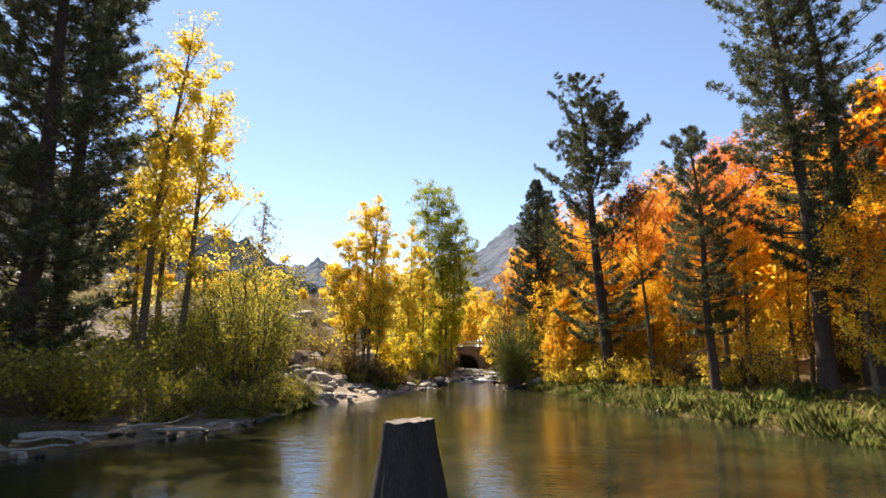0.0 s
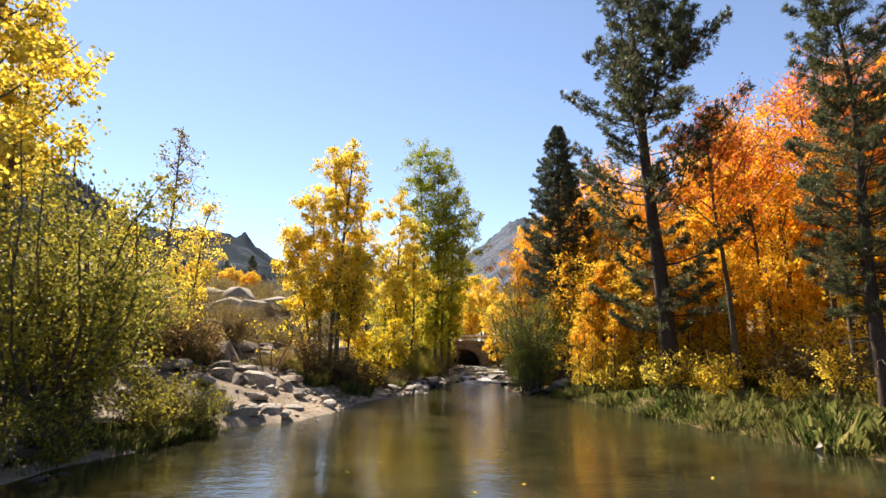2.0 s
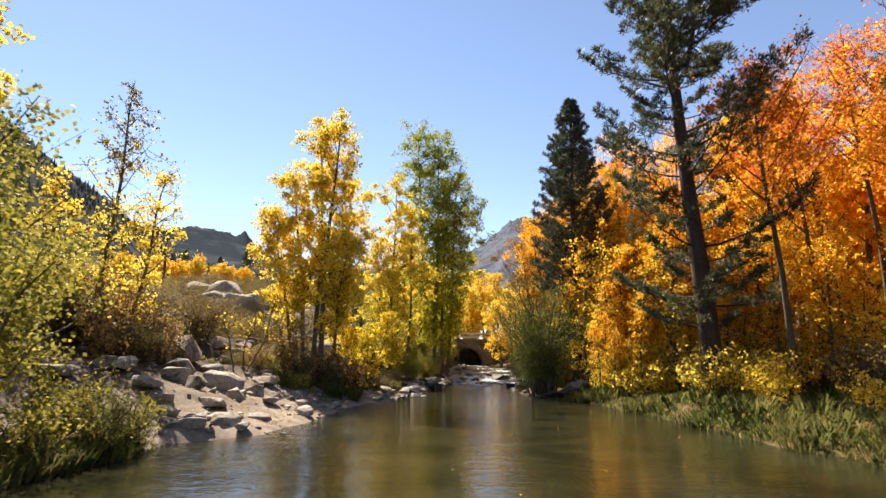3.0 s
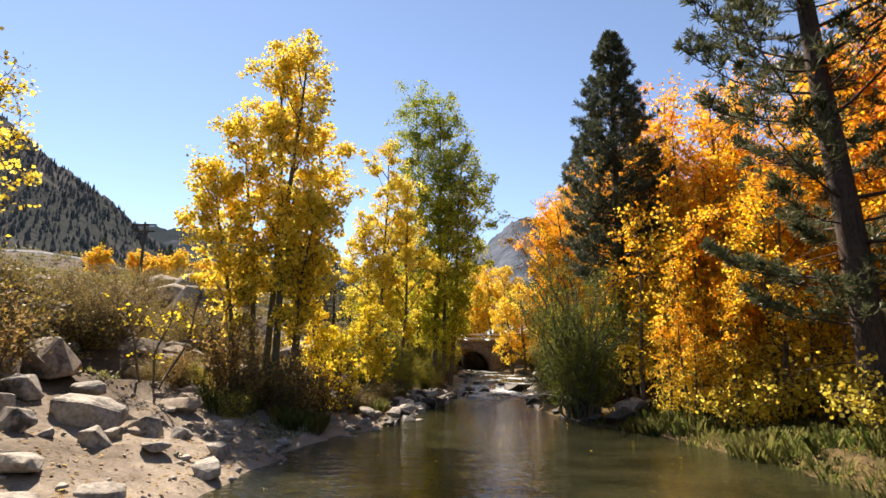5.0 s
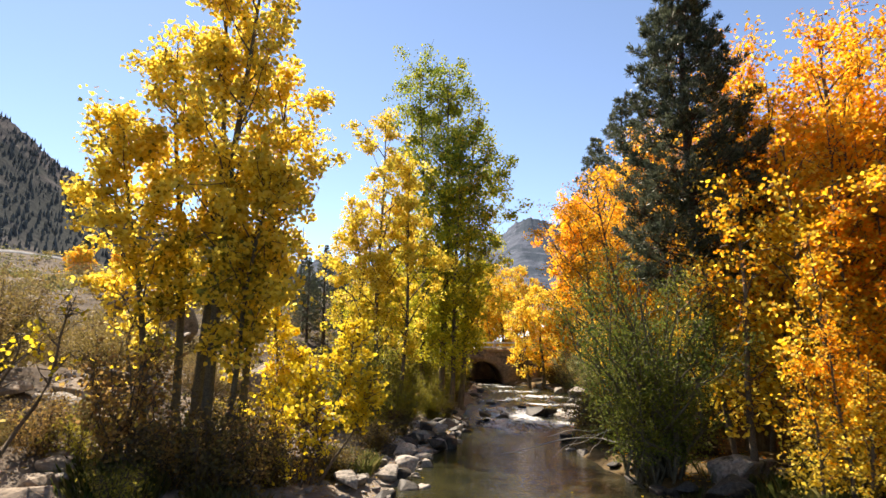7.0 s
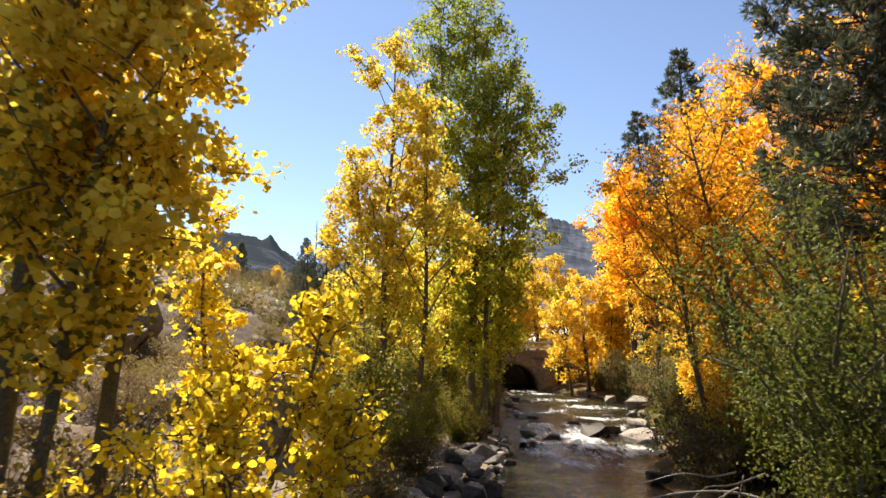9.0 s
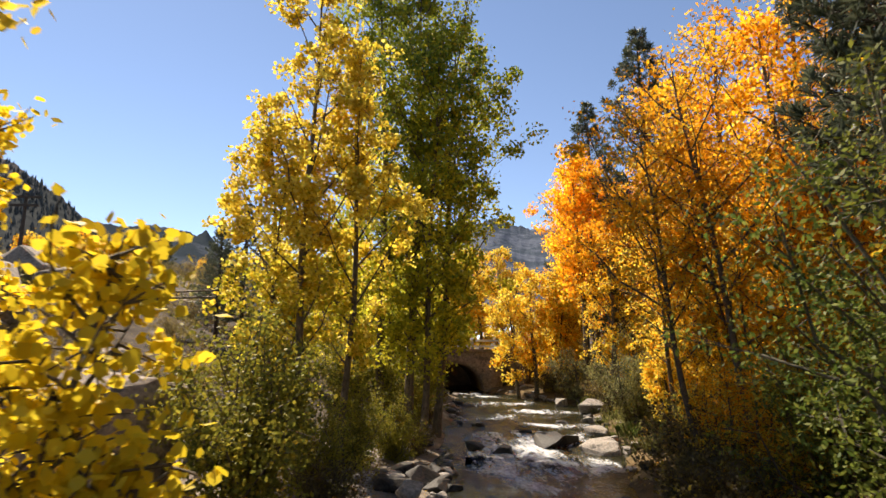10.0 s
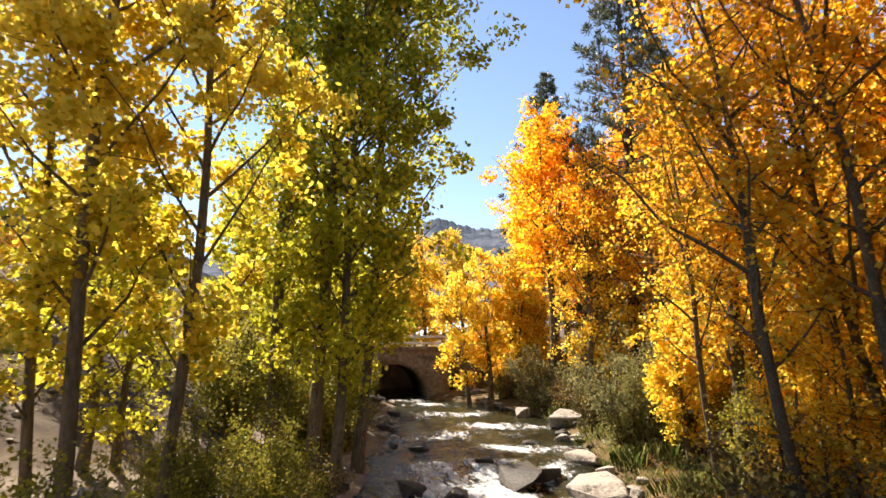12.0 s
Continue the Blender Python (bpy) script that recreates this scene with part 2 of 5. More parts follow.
def foam_material():
    """Streaks of white along the flow; the mesh's own fade thins them out at its rim."""
    m, nt, p, out = shader("white_water")
    n = mixed(nt, 0.45, grain(nt, 2.2, 6.0, 0.65, place(nt, (2.4, 0.55, 1.0))), grain(nt, 9.0, 4.0, 0.6, place(nt, (1.6, 0.7, 1.0))))
    n = ramp(nt, n, [(0.36, (0, 0, 0)), (0.64, (1, 1, 1))])
    fade = nt.nodes.new("ShaderNodeAttribute")
    fade.attribute_name = "fade"
    add = node(nt, "ShaderNodeMath")
    add.operation = "ADD"
    nt.links.new(fade.outputs["Fac"], add.inputs[0])
    nt.links.new(n, add.inputs[1])
    p.inputs["Base Color"].default_value = (0.80, 0.83, 0.86, 1)
    p.inputs["Roughness"].default_value = 0.5
    half = node(nt, "ShaderNodeMath")
    half.operation = "MULTIPLY"
    half.inputs[1].default_value = 0.5
    nt.links.new(add.outputs[0], half.inputs[0])
    a = ramp(nt, half.outputs[0], [(0.40, (0, 0, 0)), (0.92, (1, 1, 1))])
    nt.links.new(a, p.inputs["Alpha"])
    relief(nt, p, n, 0.7, 0.05)
    return m


def mountain_material(name, rock, shade, wood, tree_fac):
    m, nt, p, out = shader(name)
    a, b = grain(nt, 0.008, 8.0, 0.62), grain(nt, 0.03, 6.0, 0.65, place(nt, (1, 1, 0.7)))
    col = ramp(nt, b, [(0.32, shade), (0.68, rock)])
    col = mixed(nt, ramp(nt, a, [(tree_fac, (1, 1, 1)), (tree_fac + 0.1, (0, 0, 0))]), col, wood)
    nt.links.new(col, p.inputs["Base Color"])
    p.inputs["Roughness"].default_value = 1.0
    p.inputs["Specular IOR Level"].default_value = 0.0
    relief(nt, p, mixed(nt, 0.5, a, b), 1.0, 14.0)
    return m


GROUND, WATER, FOAM = ground_material(), water_material(), foam_material()
# Blue-grey haze of distance is put into the base colours of range and mesa.
HAZY_ROCK = mountain_material("hazy_mountain", (0.15, 0.165, 0.20), (0.075, 0.09, 0.118), (0.065, 0.08, 0.10), 0.44)
HAZY_MESA = mountain_material("hazy_wooded_mesa", (0.095, 0.105, 0.125), (0.048, 0.058, 0.072), (0.036, 0.046, 0.054), 0.52)
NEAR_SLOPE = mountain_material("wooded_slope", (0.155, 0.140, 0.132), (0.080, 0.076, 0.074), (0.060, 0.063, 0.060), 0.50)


# ---- mesh tools ----
def mesh_of(name, pieces, mat):
    """One mesh from pieces (V, F): F has one row of corners a face, of any one width a piece."""
    vs, starts, loops, at, off = [], [], [], 0, 0
    for v, f in pieces:
        f = np.asarray(f, dtype=np.int32)
        if not len(f):
            continue
        vs.append(np.asarray(v, dtype=np.float32))
        loops.append((f + off).ravel())
        starts.append(at + np.arange(len(f)) * f.shape[1])
        at += f.size
        off += len(v)
    me = bpy.data.meshes.new(name)
    V, L, S = np.concatenate(vs), np.concatenate(loops), np.concatenate(starts)
    me.vertices.add(len(V))
    me.vertices.foreach_set("co", V.ravel())
    me.loops.add(len(L))
    me.loops.foreach_set("vertex_index", L.astype(np.int32))
    me.polygons.add(len(S))
    me.polygons.foreach_set("loop_start", S.astype(np.int32))
    me.update(calc_edges=True)
    me.validate()
    me.materials.append(mat)
    return me


def part_np(name, pieces, mat, parent=None, label="", smooth=False):
    me = mesh_of(name, pieces, mat)
    if smooth:
        me.polygons.foreach_set("use_smooth", np.ones(len(me.polygons), dtype=bool))
    ob = new(name, me)
    ob.parent = parent
    return tagged(ob, label)


def part(name, bm, mat, parent=None, label=""):
    me = bpy.data.meshes.new(name)
    bm.to_mesh(me)
    bm.free()
    me.materials.append(mat)
    ob = new(name, me)
    ob.parent = parent
    return tagged(ob, label)


def unit(a):
    return a / np.maximum(np.linalg.norm(a, axis=-1, keepdims=True), 1e-9)


def tube(points, radii, sides=6):
    P, r = np.asarray(points, float), np.asarray(radii, float)
    d = unit(np.gradient(P, axis=0))
    ref = np.where(np.abs(d[:, 2:3]) > 0.9, [[1.0, 0, 0]], [[0, 0, 1.0]])
    u = unit(np.cross(d, ref))
    w = np.cross(d, u)
    a = np.arange(sides) * 2 * np.pi / sides
    V = P[:, None] + r[:, None, None] * (np.cos(a)[None, :, None] * u[:, None] + np.sin(a)[None, :, None] * w[:, None])
    k = len(P)
    i, j = np.meshgrid(np.arange(k - 1), np.arange(sides), indexing="ij")
    n = (j + 1) % sides
    F = np.stack([i * sides + j, i * sides + n, (i + 1) * sides + n, (i + 1) * sides + j], -1).reshape(-1, 4)
    return V.reshape(-1, 3), F


def compact(rng, n):
    """Points in a flattened ball of radius one."""
    return unit(rng.normal(size=(n, 3))) * np.sqrt(rng.uniform(size=(n, 1))) * [1.0, 1.0, 0.8]


def leaves_at(rng, centres, size, ratio=0.85, round_leaf=False, hang=0.0):
    """Flat leaves with random turn: kites, or rounded six-sided leaves for those passed close by."""
    n = len(centres)
    u = unit(rng.normal(size=(n, 3)) - [0, 0, hang])
    v = unit(np.cross(u, rng.normal(size=(n, 3))))
    s = size * rng.uniform(0.65, 1.25, (n, 1))
    u, v = u * s * 0.5, v * s * 0.5 * ratio
    bend = np.cross(u, v) / np.maximum(s, 1e-6) * 0.5
    c = np.asarray(centres)
    if round_leaf:
        V = np.stack([c - u, c - u * 0.35 + v, c + u * 0.45 + v * 0.8 + bend, c + u * 1.15, c + u * 0.45 - v * 0.8 + bend, c - u * 0.35 - v], 1)
        return V.reshape(-1, 3), np.arange(n * 6).reshape(n, 6)
    V = np.stack([c - u, c + v + bend, c + u, c - v + bend], 1)
    return V.reshape(-1, 3), np.arange(n * 4).reshape(n, 4)


def needles_at(rng, P, D, count, length, width, spread):
    n = len(P)
    p = np.repeat(P, count, 0)
    d = unit(np.repeat(D, count, 0) + rng.normal(size=(n * count, 3)) * spread)
    side = unit(np.cross(d, rng.normal(size=d.shape))) * width * 0.5
    L = length * rng.uniform(0.7, 1.15, (len(d), 1))
    b = p + d * L * 0.55
    V = np.stack([p, b + side, p + d * L, b - side], 1)
    return V.reshape(-1, 3), np.arange(len(d) * 4).reshape(-1, 4)


def thing(name, at, label, category, group="", kind="", turn=0.0):
    ob = new(name)
    ob.empty_display_size = 0.3
    ob.matrix_basis = pose(*at, 0, 0, turn)
    return tagged(ob, label, category, group, kind)


# ---- the lie of the land ----
LEFT_SHORE = ([-40, 5, 11, 13, 15, 20, 24, 25.5, 28.7, 33, 36, 40, 43, 46, 52, 58, 66, 71, 90], [-10, -9, -7.6, -6.6, -5.6, -5.2, -4.7, -3.4, -2.9, -2.6, -1.4, -0.8, -0.2, 0.3, 0.6, 1.5, 2.1, 1.2, 1.2])
RIGHT_SHORE = ([-40, 5, 12, 16, 20, 24, 30, 35, 37, 40, 44, 47, 52, 57, 62, 66, 70, 90], [11, 9.6, 8.7, 8.2, 7.4, 6.6, 6.3, 5.5, 4.5, 3.9, 3.8, 4.4, 6.1, 6.8, 7.6, 6.2, 4.1, 4.1])
LEVEL = ([-40, 42, 48, 52, 54.5, 60, 66, 72, 90], [0, 0.0, 0.05, 0.12, 0.34, 0.55, 0.78, 0.88, 1.0])


def soft_step(a, b, x):
    t = np.clip((x - a) / (b - a), 0, 1)
    return t * t * (3 - 2 * t)


def wobble(x, y, f, seed=0.0):
    return (np.sin(x * f + 1.3 * np.sin(y * f * 0.7 + seed)) + np.sin(y * f * 1.13 + seed * 2.1 + 1.7 * np.sin(x * f * 0.61))) * 0.5


def land(x, y):
    x, y = np.asarray(x, float), np.asarray(y, float)
    xl, xr, lev = np.interp(y, *LEFT_SHORE), np.interp(y, *RIGHT_SHORE), np.interp(y, *LEVEL)
    jag = 0.16 * wobble(x * 0.3, y, 2.1) + 0.08 * wobble(x, y, 5.2, 1.0)
    dl, dr = xl - x + jag, x - xr + jag
    bed = lev - 0.55 * soft_step(0, 1.6, np.minimum(-dl, -dr)) - 0.03
    up_l = 0.10 * soft_step(0, 0.5, dl) + np.interp(dl, [0, 1, 2.5, 5, 8, 12, 20, 60], [0, 0.10, 0.35, 1.25, 2.3, 3.0, 3.9, 6.5])
    up_l = up_l * (1 - 0.45 * (1 - soft_step(20, 24, y))) * (1 - 0.24 * soft_step(38, 42, y) * (1 - soft_step(50, 56, y)))
    hill = 0.108 * np.maximum(0, y - 46) * soft_step(5, 16, dl) * soft_step(0, 40, 140 - y) + soft_step(100, 160, y) * 8 * soft_step(5, 16, dl)
    up_r = 0.14 * soft_step(0, 0.5, dr) + np.interp(dr, [0, 1, 4, 10, 25, 80], [0, 0.12, 0.28, 1.0, 4.6, 26.0])
    z = np.where(dl > 0, lev + up_l + hill, np.where(dr > 0, lev + up_r, bed))
    z = z + np.where((dl > 0.6) | (dr > 0.6), 0.12 * wobble(x, y, 0.9, 2.0) + 0.07 * wobble(x, y, 2.3, 0.4) + 0.035 * wobble(x, y, 5.3, 1.4), 0)
    z = z - 0.75 * np.exp(-((y - 34.5 - 0.12 * (x + 9)) / 1.1) ** 2) * soft_step(4.4, 6.2, dl) * (1 - soft_step(10, 13, dl))
    z = z + 3.1 * np.exp(-((np.hypot(x, y - 20) - 104) / 9) ** 2) * soft_step(-38, -58, x)
    fill = soft_step(70.4, 71.6, y) * (1 - soft_step(77.5, 81, y)) * soft_step(-14, -7, x) * (1 - soft_step(15, 24, x))
    chan = (x > -0.5) & (x < 5.4) & (y < 78.5)
    z = np.where(chan & (y > 70.4), np.minimum(z, lev - 0.3), z * (1 - fill) + np.maximum(z, 3.25) * fill)
    z = np.where((y > 78.5) & (x > -1) & (x < 6), np.maximum(z, 3.0), z)
    return z


def ground_z(x, y):
    return float(land(x, y))


def axis(lo, hi, step, far_lo, far_hi, growth=1.22):
    mid = list(np.arange(lo, hi + 1e-6, step))
    d, v, left = step, lo, []
    while v > far_lo:
        d *= growth
        v -= d
        left.append(v)
    d, v, right = step, hi, []
    while v < far_hi:
        d *= growth
        v += d
        right.append(v)
    return np.array(left[::-1] + mid + right)


def sheet(xs, ys, zf):
    X, Y = np.meshgrid(xs, ys)
    V = np.stack([X, Y, zf(X, Y)], -1).reshape(-1, 3)
    nx, ny = len(xs), len(ys)
    i, j = np.meshgrid(np.arange(ny - 1), np.arange(nx - 1), indexing="ij")
    a = (i * nx + j).ravel()
    return V, np.stack([a, a + 1, a + nx + 1, a + nx], -1)


ground = part_np("ground", [sheet(axis(-24, 22, 0.33, -3200, 3200), axis(8, 82, 0.33, -600, 3200), land)], GROUND, None, "sandy valley floor with leaf litter and creek bed", True)
tagged(ground, category="ground", kind="structure")


def water_z(x, y):
    lev = np.interp(y, *LEVEL)
    fast = soft_step(44, 52, y)
    return lev + fast * (0.045 * wobble(x, y, 2.4, 0.3) + 0.03 * wobble(x * 1.6, y, 5.1, 1.1))


def stream():
    ys = np.concatenate([np.arange(-30, 36, 1.0), np.arange(36, 80, 0.2)])
    us = np.linspace(0, 1, 44)
    xl, xr = np.interp(ys, *LEFT_SHORE) - 0.9, np.interp(ys, *RIGHT_SHORE) + 0.9
    X = xl[:, None] + (xr - xl)[:, None] * us[None]
    Y = np.repeat(ys[:, None], len(us), 1)
    V = np.stack([X, Y, water_z(X, Y)], -1).reshape(-1, 3)
    nx, ny = len(us), len(ys)
    i, j = np.meshgrid(np.arange(ny - 1), np.arange(nx - 1), indexing="ij")
    a = (i * nx + j).ravel()
    ob = part_np("water", [(V, np.stack([a, a + 1, a + nx + 1, a + nx], -1))], WATER, None, "calm brown-green pond fed by a rippling creek", True)
    return tagged(ob, category="creek", kind="structure")


water = stream()


# ---- mountains ----
def ridge(name, dist, azs, els, base, mat, label, rough, seed, depth=0.45):
    rng = np.random.default_rng(seed)
    az = np.linspace(azs[0], azs[-1], int((azs[-1] - azs[0]) * 9))
    el = np.interp(az, azs, els)
    soft = np.convolve(np.pad(el, 9, mode="edge"), np.ones(19) / 19, "valid")
    for f, amp in ((1.7, 0.14), (4.1, 0.12), (9.1, 0.10), (17.0, 0.07)):
        el = el + rough * amp * np.sin(az * f + rng.uniform(0, 6))
    crest, body = dist * np.tan(np.radians(el)), dist * np.tan(np.radians(soft))
    top = crest
    rows = np.linspace(0, 1, 30)
    V = []
    for s in rows:
        r = dist * (1 - depth * s)
        a = np.radians(az)
        lump = np.array([noise.fractal(Vector((q * 0.35 + seed, s * 5.0, seed)), 0.9, 2.1, 5) for q in az])
        h = base + (body - base) * (1 - s) ** 1.25 + (crest - body) * (1 - s) ** 14 + lump * dist * 0.03 * rough * min(1.0, 7 * s) * (1 - s) ** 0.5
        fold = dist * 0.04 * rough * lump * min(1.0, 5 * s)
        V.append(np.stack([np.sin(a) * (r + fold), 20 + np.cos(a) * (r + fold), h + 2], -1))
    n = len(az)
    i, j = np.meshgrid(np.arange(len(rows) - 1), np.arange(n - 1), indexing="ij")
    k = (i * n + j).ravel()
    ob = part_np(name, [(np.concatenate(V), np.stack([k, k + 1, k + n + 1, k + n], -1))], mat, None, label, True)
    tagged(ob, category="mountain", kind="structure")
    return az, top


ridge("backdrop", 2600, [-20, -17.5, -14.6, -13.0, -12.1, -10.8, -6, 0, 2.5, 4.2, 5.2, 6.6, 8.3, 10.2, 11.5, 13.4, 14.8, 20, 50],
      [9.5, 9.4, 8.7, 8.9, 9.7, 8.9, 8.2, 8.6, 10.0, 10.8, 11.8, 13.0, 13.2, 12.7, 12.2, 12.3, 12.8, 13.5, 15], 60, HAZY_ROCK, "distant rocky mountain range with bare peaks, haze painted in blue-grey", 0.55, 3, 0.6)
ridge("mesa", 1700, [-40, -31, -27, -25.4, -23.6, -21.8, -20.4, -19.5, -18.75, -17.8, -16.8, -15.0, -10], [11.6, 11.3, 11.1, 11.0, 11.3, 11.3, 11.1, 10.7, 11.3, 10.2, 9.5, 8.3, 6.0], 50, HAZY_MESA, "wooded mesa with a sharp rocky peak, haze painted in blue-grey", 0.35, 6, 0.6)
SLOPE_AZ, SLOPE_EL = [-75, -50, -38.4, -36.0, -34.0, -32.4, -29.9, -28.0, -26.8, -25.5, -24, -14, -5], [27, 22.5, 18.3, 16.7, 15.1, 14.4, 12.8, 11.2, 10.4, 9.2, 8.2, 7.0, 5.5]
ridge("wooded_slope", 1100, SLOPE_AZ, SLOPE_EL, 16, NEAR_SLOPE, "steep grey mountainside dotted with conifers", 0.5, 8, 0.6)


def far_conifers():
    """Small spire-shaped trees over the slope."""
    rng = np.random.default_rng(5)
    pieces = []
    for _ in range(5200):
        az = rng.uniform(-62, -8)
        s = rng.uniform(0, 1) ** 1.1 * 0.75
        d = 1100 * (1 - 0.6 * s)
        top = 1100 * math.tan(radians(np.interp(az, SLOPE_AZ, SLOPE_EL)))
        z = 18 + (top - 16) * (1 - s) ** 1.25 - 1.5
        x, y = math.sin(radians(az)) * d, 20 + math.cos(radians(az)) * d
        h = rng.uniform(4.6, 13.0) * (1 - 0.3 * s)
        levels = np.array([0.0, 0.12, 0.5, 1.0])
        r = np.array([0.5, 1.0, 0.6, 0.02]) * h * rng.uniform(0.13, 0.22)
        pieces.append(tube(np.stack([x + 0 * levels, y + 0 * levels, z + levels * h], -1), r, 5))
    ob = part_np("far_conifers", pieces, HAZY_NEEDLE, None, "scattered dark conifers on the mountainside")
    tagged(ob, category="conifers", kind="stuff")


far_conifers()


# ---- trees ----
def stem_line(rng, base, top, bow, k=9):
    s = np.linspace(0, 1, k)
    P = np.outer(1 - s, base) + np.outer(s, top)
    P[:, 0] += bow * np.sin(s * 3.1) + 0.05 * np.sin(s * 9 + rng.uniform(0, 6))
    P[:, 1] += bow * 0.5 * np.sin(s * 2.6 + 1) * s + 0.05 * np.sin(s * 8 + rng.uniform(0, 6))
    return s, P


def wood_parts(ob, trunks, boughs, mat, single):
    """Limbs: one piece each under its trunk where they can be told apart, else joined."""
    if single:
        for stem, wood in boughs:
            part_np("limb", wood, mat, trunks[stem])
    else:
        tagged(part_np("branchwork", [w for _, wood in boughs for w in wood], mat, ob), kind="stuff")


CROWN = ([0.0, 0.12, 0.35, 0.6, 0.82, 1.0], [0.55, 0.9, 1.0, 0.82, 0.5, 0.14])


def broadleaf(name, label, category, stems, r, low, leaf_mat, count, size, seed, group="", bark=None, limbs=26, at=None, scatter=0.24, profile=CROWN, thick=1.0, rounded=False, second=None, rise=0.9, limb_parts=False):
    """A tree with one or more stems: (base offset, top offset, height) each; limbs that rise, twigs, and leaves in clumps on the twigs."""
    rng = np.random.default_rng(seed)
    ob = thing(name, at, label, category, group)
    trunk, boughs, nodes = [], [], []
    for bx, by, tx, ty, h in stems:
        s, P = stem_line(rng, (bx, by, -0.25), (tx, ty, h), rng.uniform(-0.14, 0.14))
        rad = thick * (0.012 * h + 0.03) * (1 - s) ** 0.8 + 0.008
        rad[0] *= 1.3
        trunk.append(tube(P, rad, 8))
        ang = rng.uniform(0, 6.28)
        for q in range(limbs):
            f = low + (0.98 - low) * (q + rng.uniform(0, 0.9)) / limbs
            g = (f - low) / (1 - low)
            start = np.array([np.interp(f, s, P[:, c]) for c in range(3)])
            ang += 2.4 + rng.uniform(-0.4, 0.4)
            length = r * np.interp(g, *profile) * rng.uniform(0.65, 1.12)
            lift = rise * rng.uniform(0.55, 1.25)
            d = np.array([math.cos(ang), math.sin(ang), lift])
            u = np.linspace(0, 1, 5)[:, None]
            L = start + d * length * u * 0.85 + np.array([0, 0, 0.25 * length]) * u ** 2 + rng.normal(size=(5, 3)) * 0.04 * length * u
            wood = []
            boughs.append((len(trunk) - 1, wood))
            wood.append(tube(L, (0.10 * np.interp(f, s, rad) + 0.012 + 0.007 * length) * (1 - 0.8 * u[:, 0]), 4))
            for _ in range(6):
                v = rng.uniform(0.25, 1.0)
                a = np.array([np.interp(v, u[:, 0], L[:, c]) for c in range(3)])
                e = a + rng.normal(size=3) * (0.12 + 0.17 * length) * [1, 1, 0.8]
                wood.append(tube([a, (a + e) / 2 + rng.normal(size=3) * 0.03, e], [0.011, 0.008, 0.004], 3))
                nodes.append((e, length))
                nodes.append(((a + e) / 2, length))
    trunks = [part_np("trunk", [piece], bark or BARK_ASPEN, ob, "", True) for piece in trunk]
    wood_parts(ob, trunks, boughs, BARK_DARK, limb_parts)
    N = np.array([n for n, _ in nodes])
    W = np.array([0.35 + l for _, l in nodes]) * rng.gamma(1.5, 1.0, len(nodes))
    pick = rng.choice(len(N), count, p=W / W.sum())
    C = N[pick] + compact(rng, count) * (scatter * rng.uniform(0.9, 1.8, len(N)))[pick][:, None]
    C[:, 2] = np.maximum(C[:, 2], 0.12)
    if second:
        other, share = second
        mask = rng.uniform(size=count) < share(C)
        tagged(part_np("crown", [leaves_at(rng, C[~mask], size, 0.9, rounded)], leaf_mat, ob), kind="stuff")
        tagged(part_np("crown", [leaves_at(rng, C[mask], size, 0.9, rounded)], other, ob), kind="stuff")
    else:
        tagged(part_np("crown", [leaves_at(rng, C, size, 0.9, rounded)], leaf_mat, ob), kind="stuff")
    return ob


def shrub(name, label, category, at, h, r, leaf_mat, count, size, seed, stems=14, group="", long_leaf=0.8, bark=None, spread=0.6, low=0.15, scatter=0.16, rounded=False):
    """Many thin stems out of one foot, leaves along their upper parts."""
    rng = np.random.default_rng(seed)
    ob = thing(name, at, label, category, group)
    wood, nodes = [], []
    for q in range(stems):
        a = 2.4 * q + rng.uniform(-0.5, 0.5)
        out = r * rng.uniform(0.2, 1.0)
        hh = h * rng.uniform(0.55, 1.0) * (1 - 0.30 * (out / r) ** 2)
        s = np.linspace(0, 1, 6)
        foot = rng.normal(size=2) * r * 0.10
        P = np.stack([foot[0] + math.cos(a) * out * s ** spread * s ** 0.5, foot[1] + math.sin(a) * out * s ** spread * s ** 0.5, -0.15 + (hh + 0.15) * s], -1)
        P[1:-1] += rng.normal(size=(4, 3)) * 0.035 * h
        wood.append(tube(P, (0.010 + 0.006 * h) * (1 - 0.75 * s), 4))
        for _ in range(16):
            v = rng.uniform(low, 1.0)
            p = np.array([np.interp(v, s, P[:, c]) for c in range(3)])
            e = p + rng.normal(size=3) * 0.10 * (r + 0.3) + np.array([math.cos(a), math.sin(a), 0.4]) * 0.10 * r
            wood.append(tube([p, e], [0.007, 0.003], 3))
            nodes += [e, (p + e) / 2]
    tagged(part_np("branchwork", wood, bark or BARK_DARK, ob), kind="stuff")
    N = np.array(nodes)
    W = rng.uniform(0.2, 1.5, len(N))
    C = N[rng.choice(len(N), count, p=W / W.sum())] + compact(rng, count) * scatter * 1.5
    C[:, 2] = np.maximum(C[:, 2], 0.04)
    tagged(part_np("foliage", [leaves_at(rng, C, size, long_leaf, rounded, -0.4)], leaf_mat, ob), kind="stuff")
    return ob


PINE_PROFILE = ([0, 0.1, 0.3, 0.55, 0.8, 1.0], [0.55, 0.85, 1.0, 0.9, 0.6, 0.12])
FIR_PROFILE = ([0, 0.08, 0.3, 0.6, 0.85, 1.0], [0.8, 1.0, 0.95, 0.66, 0.30, 0.04])


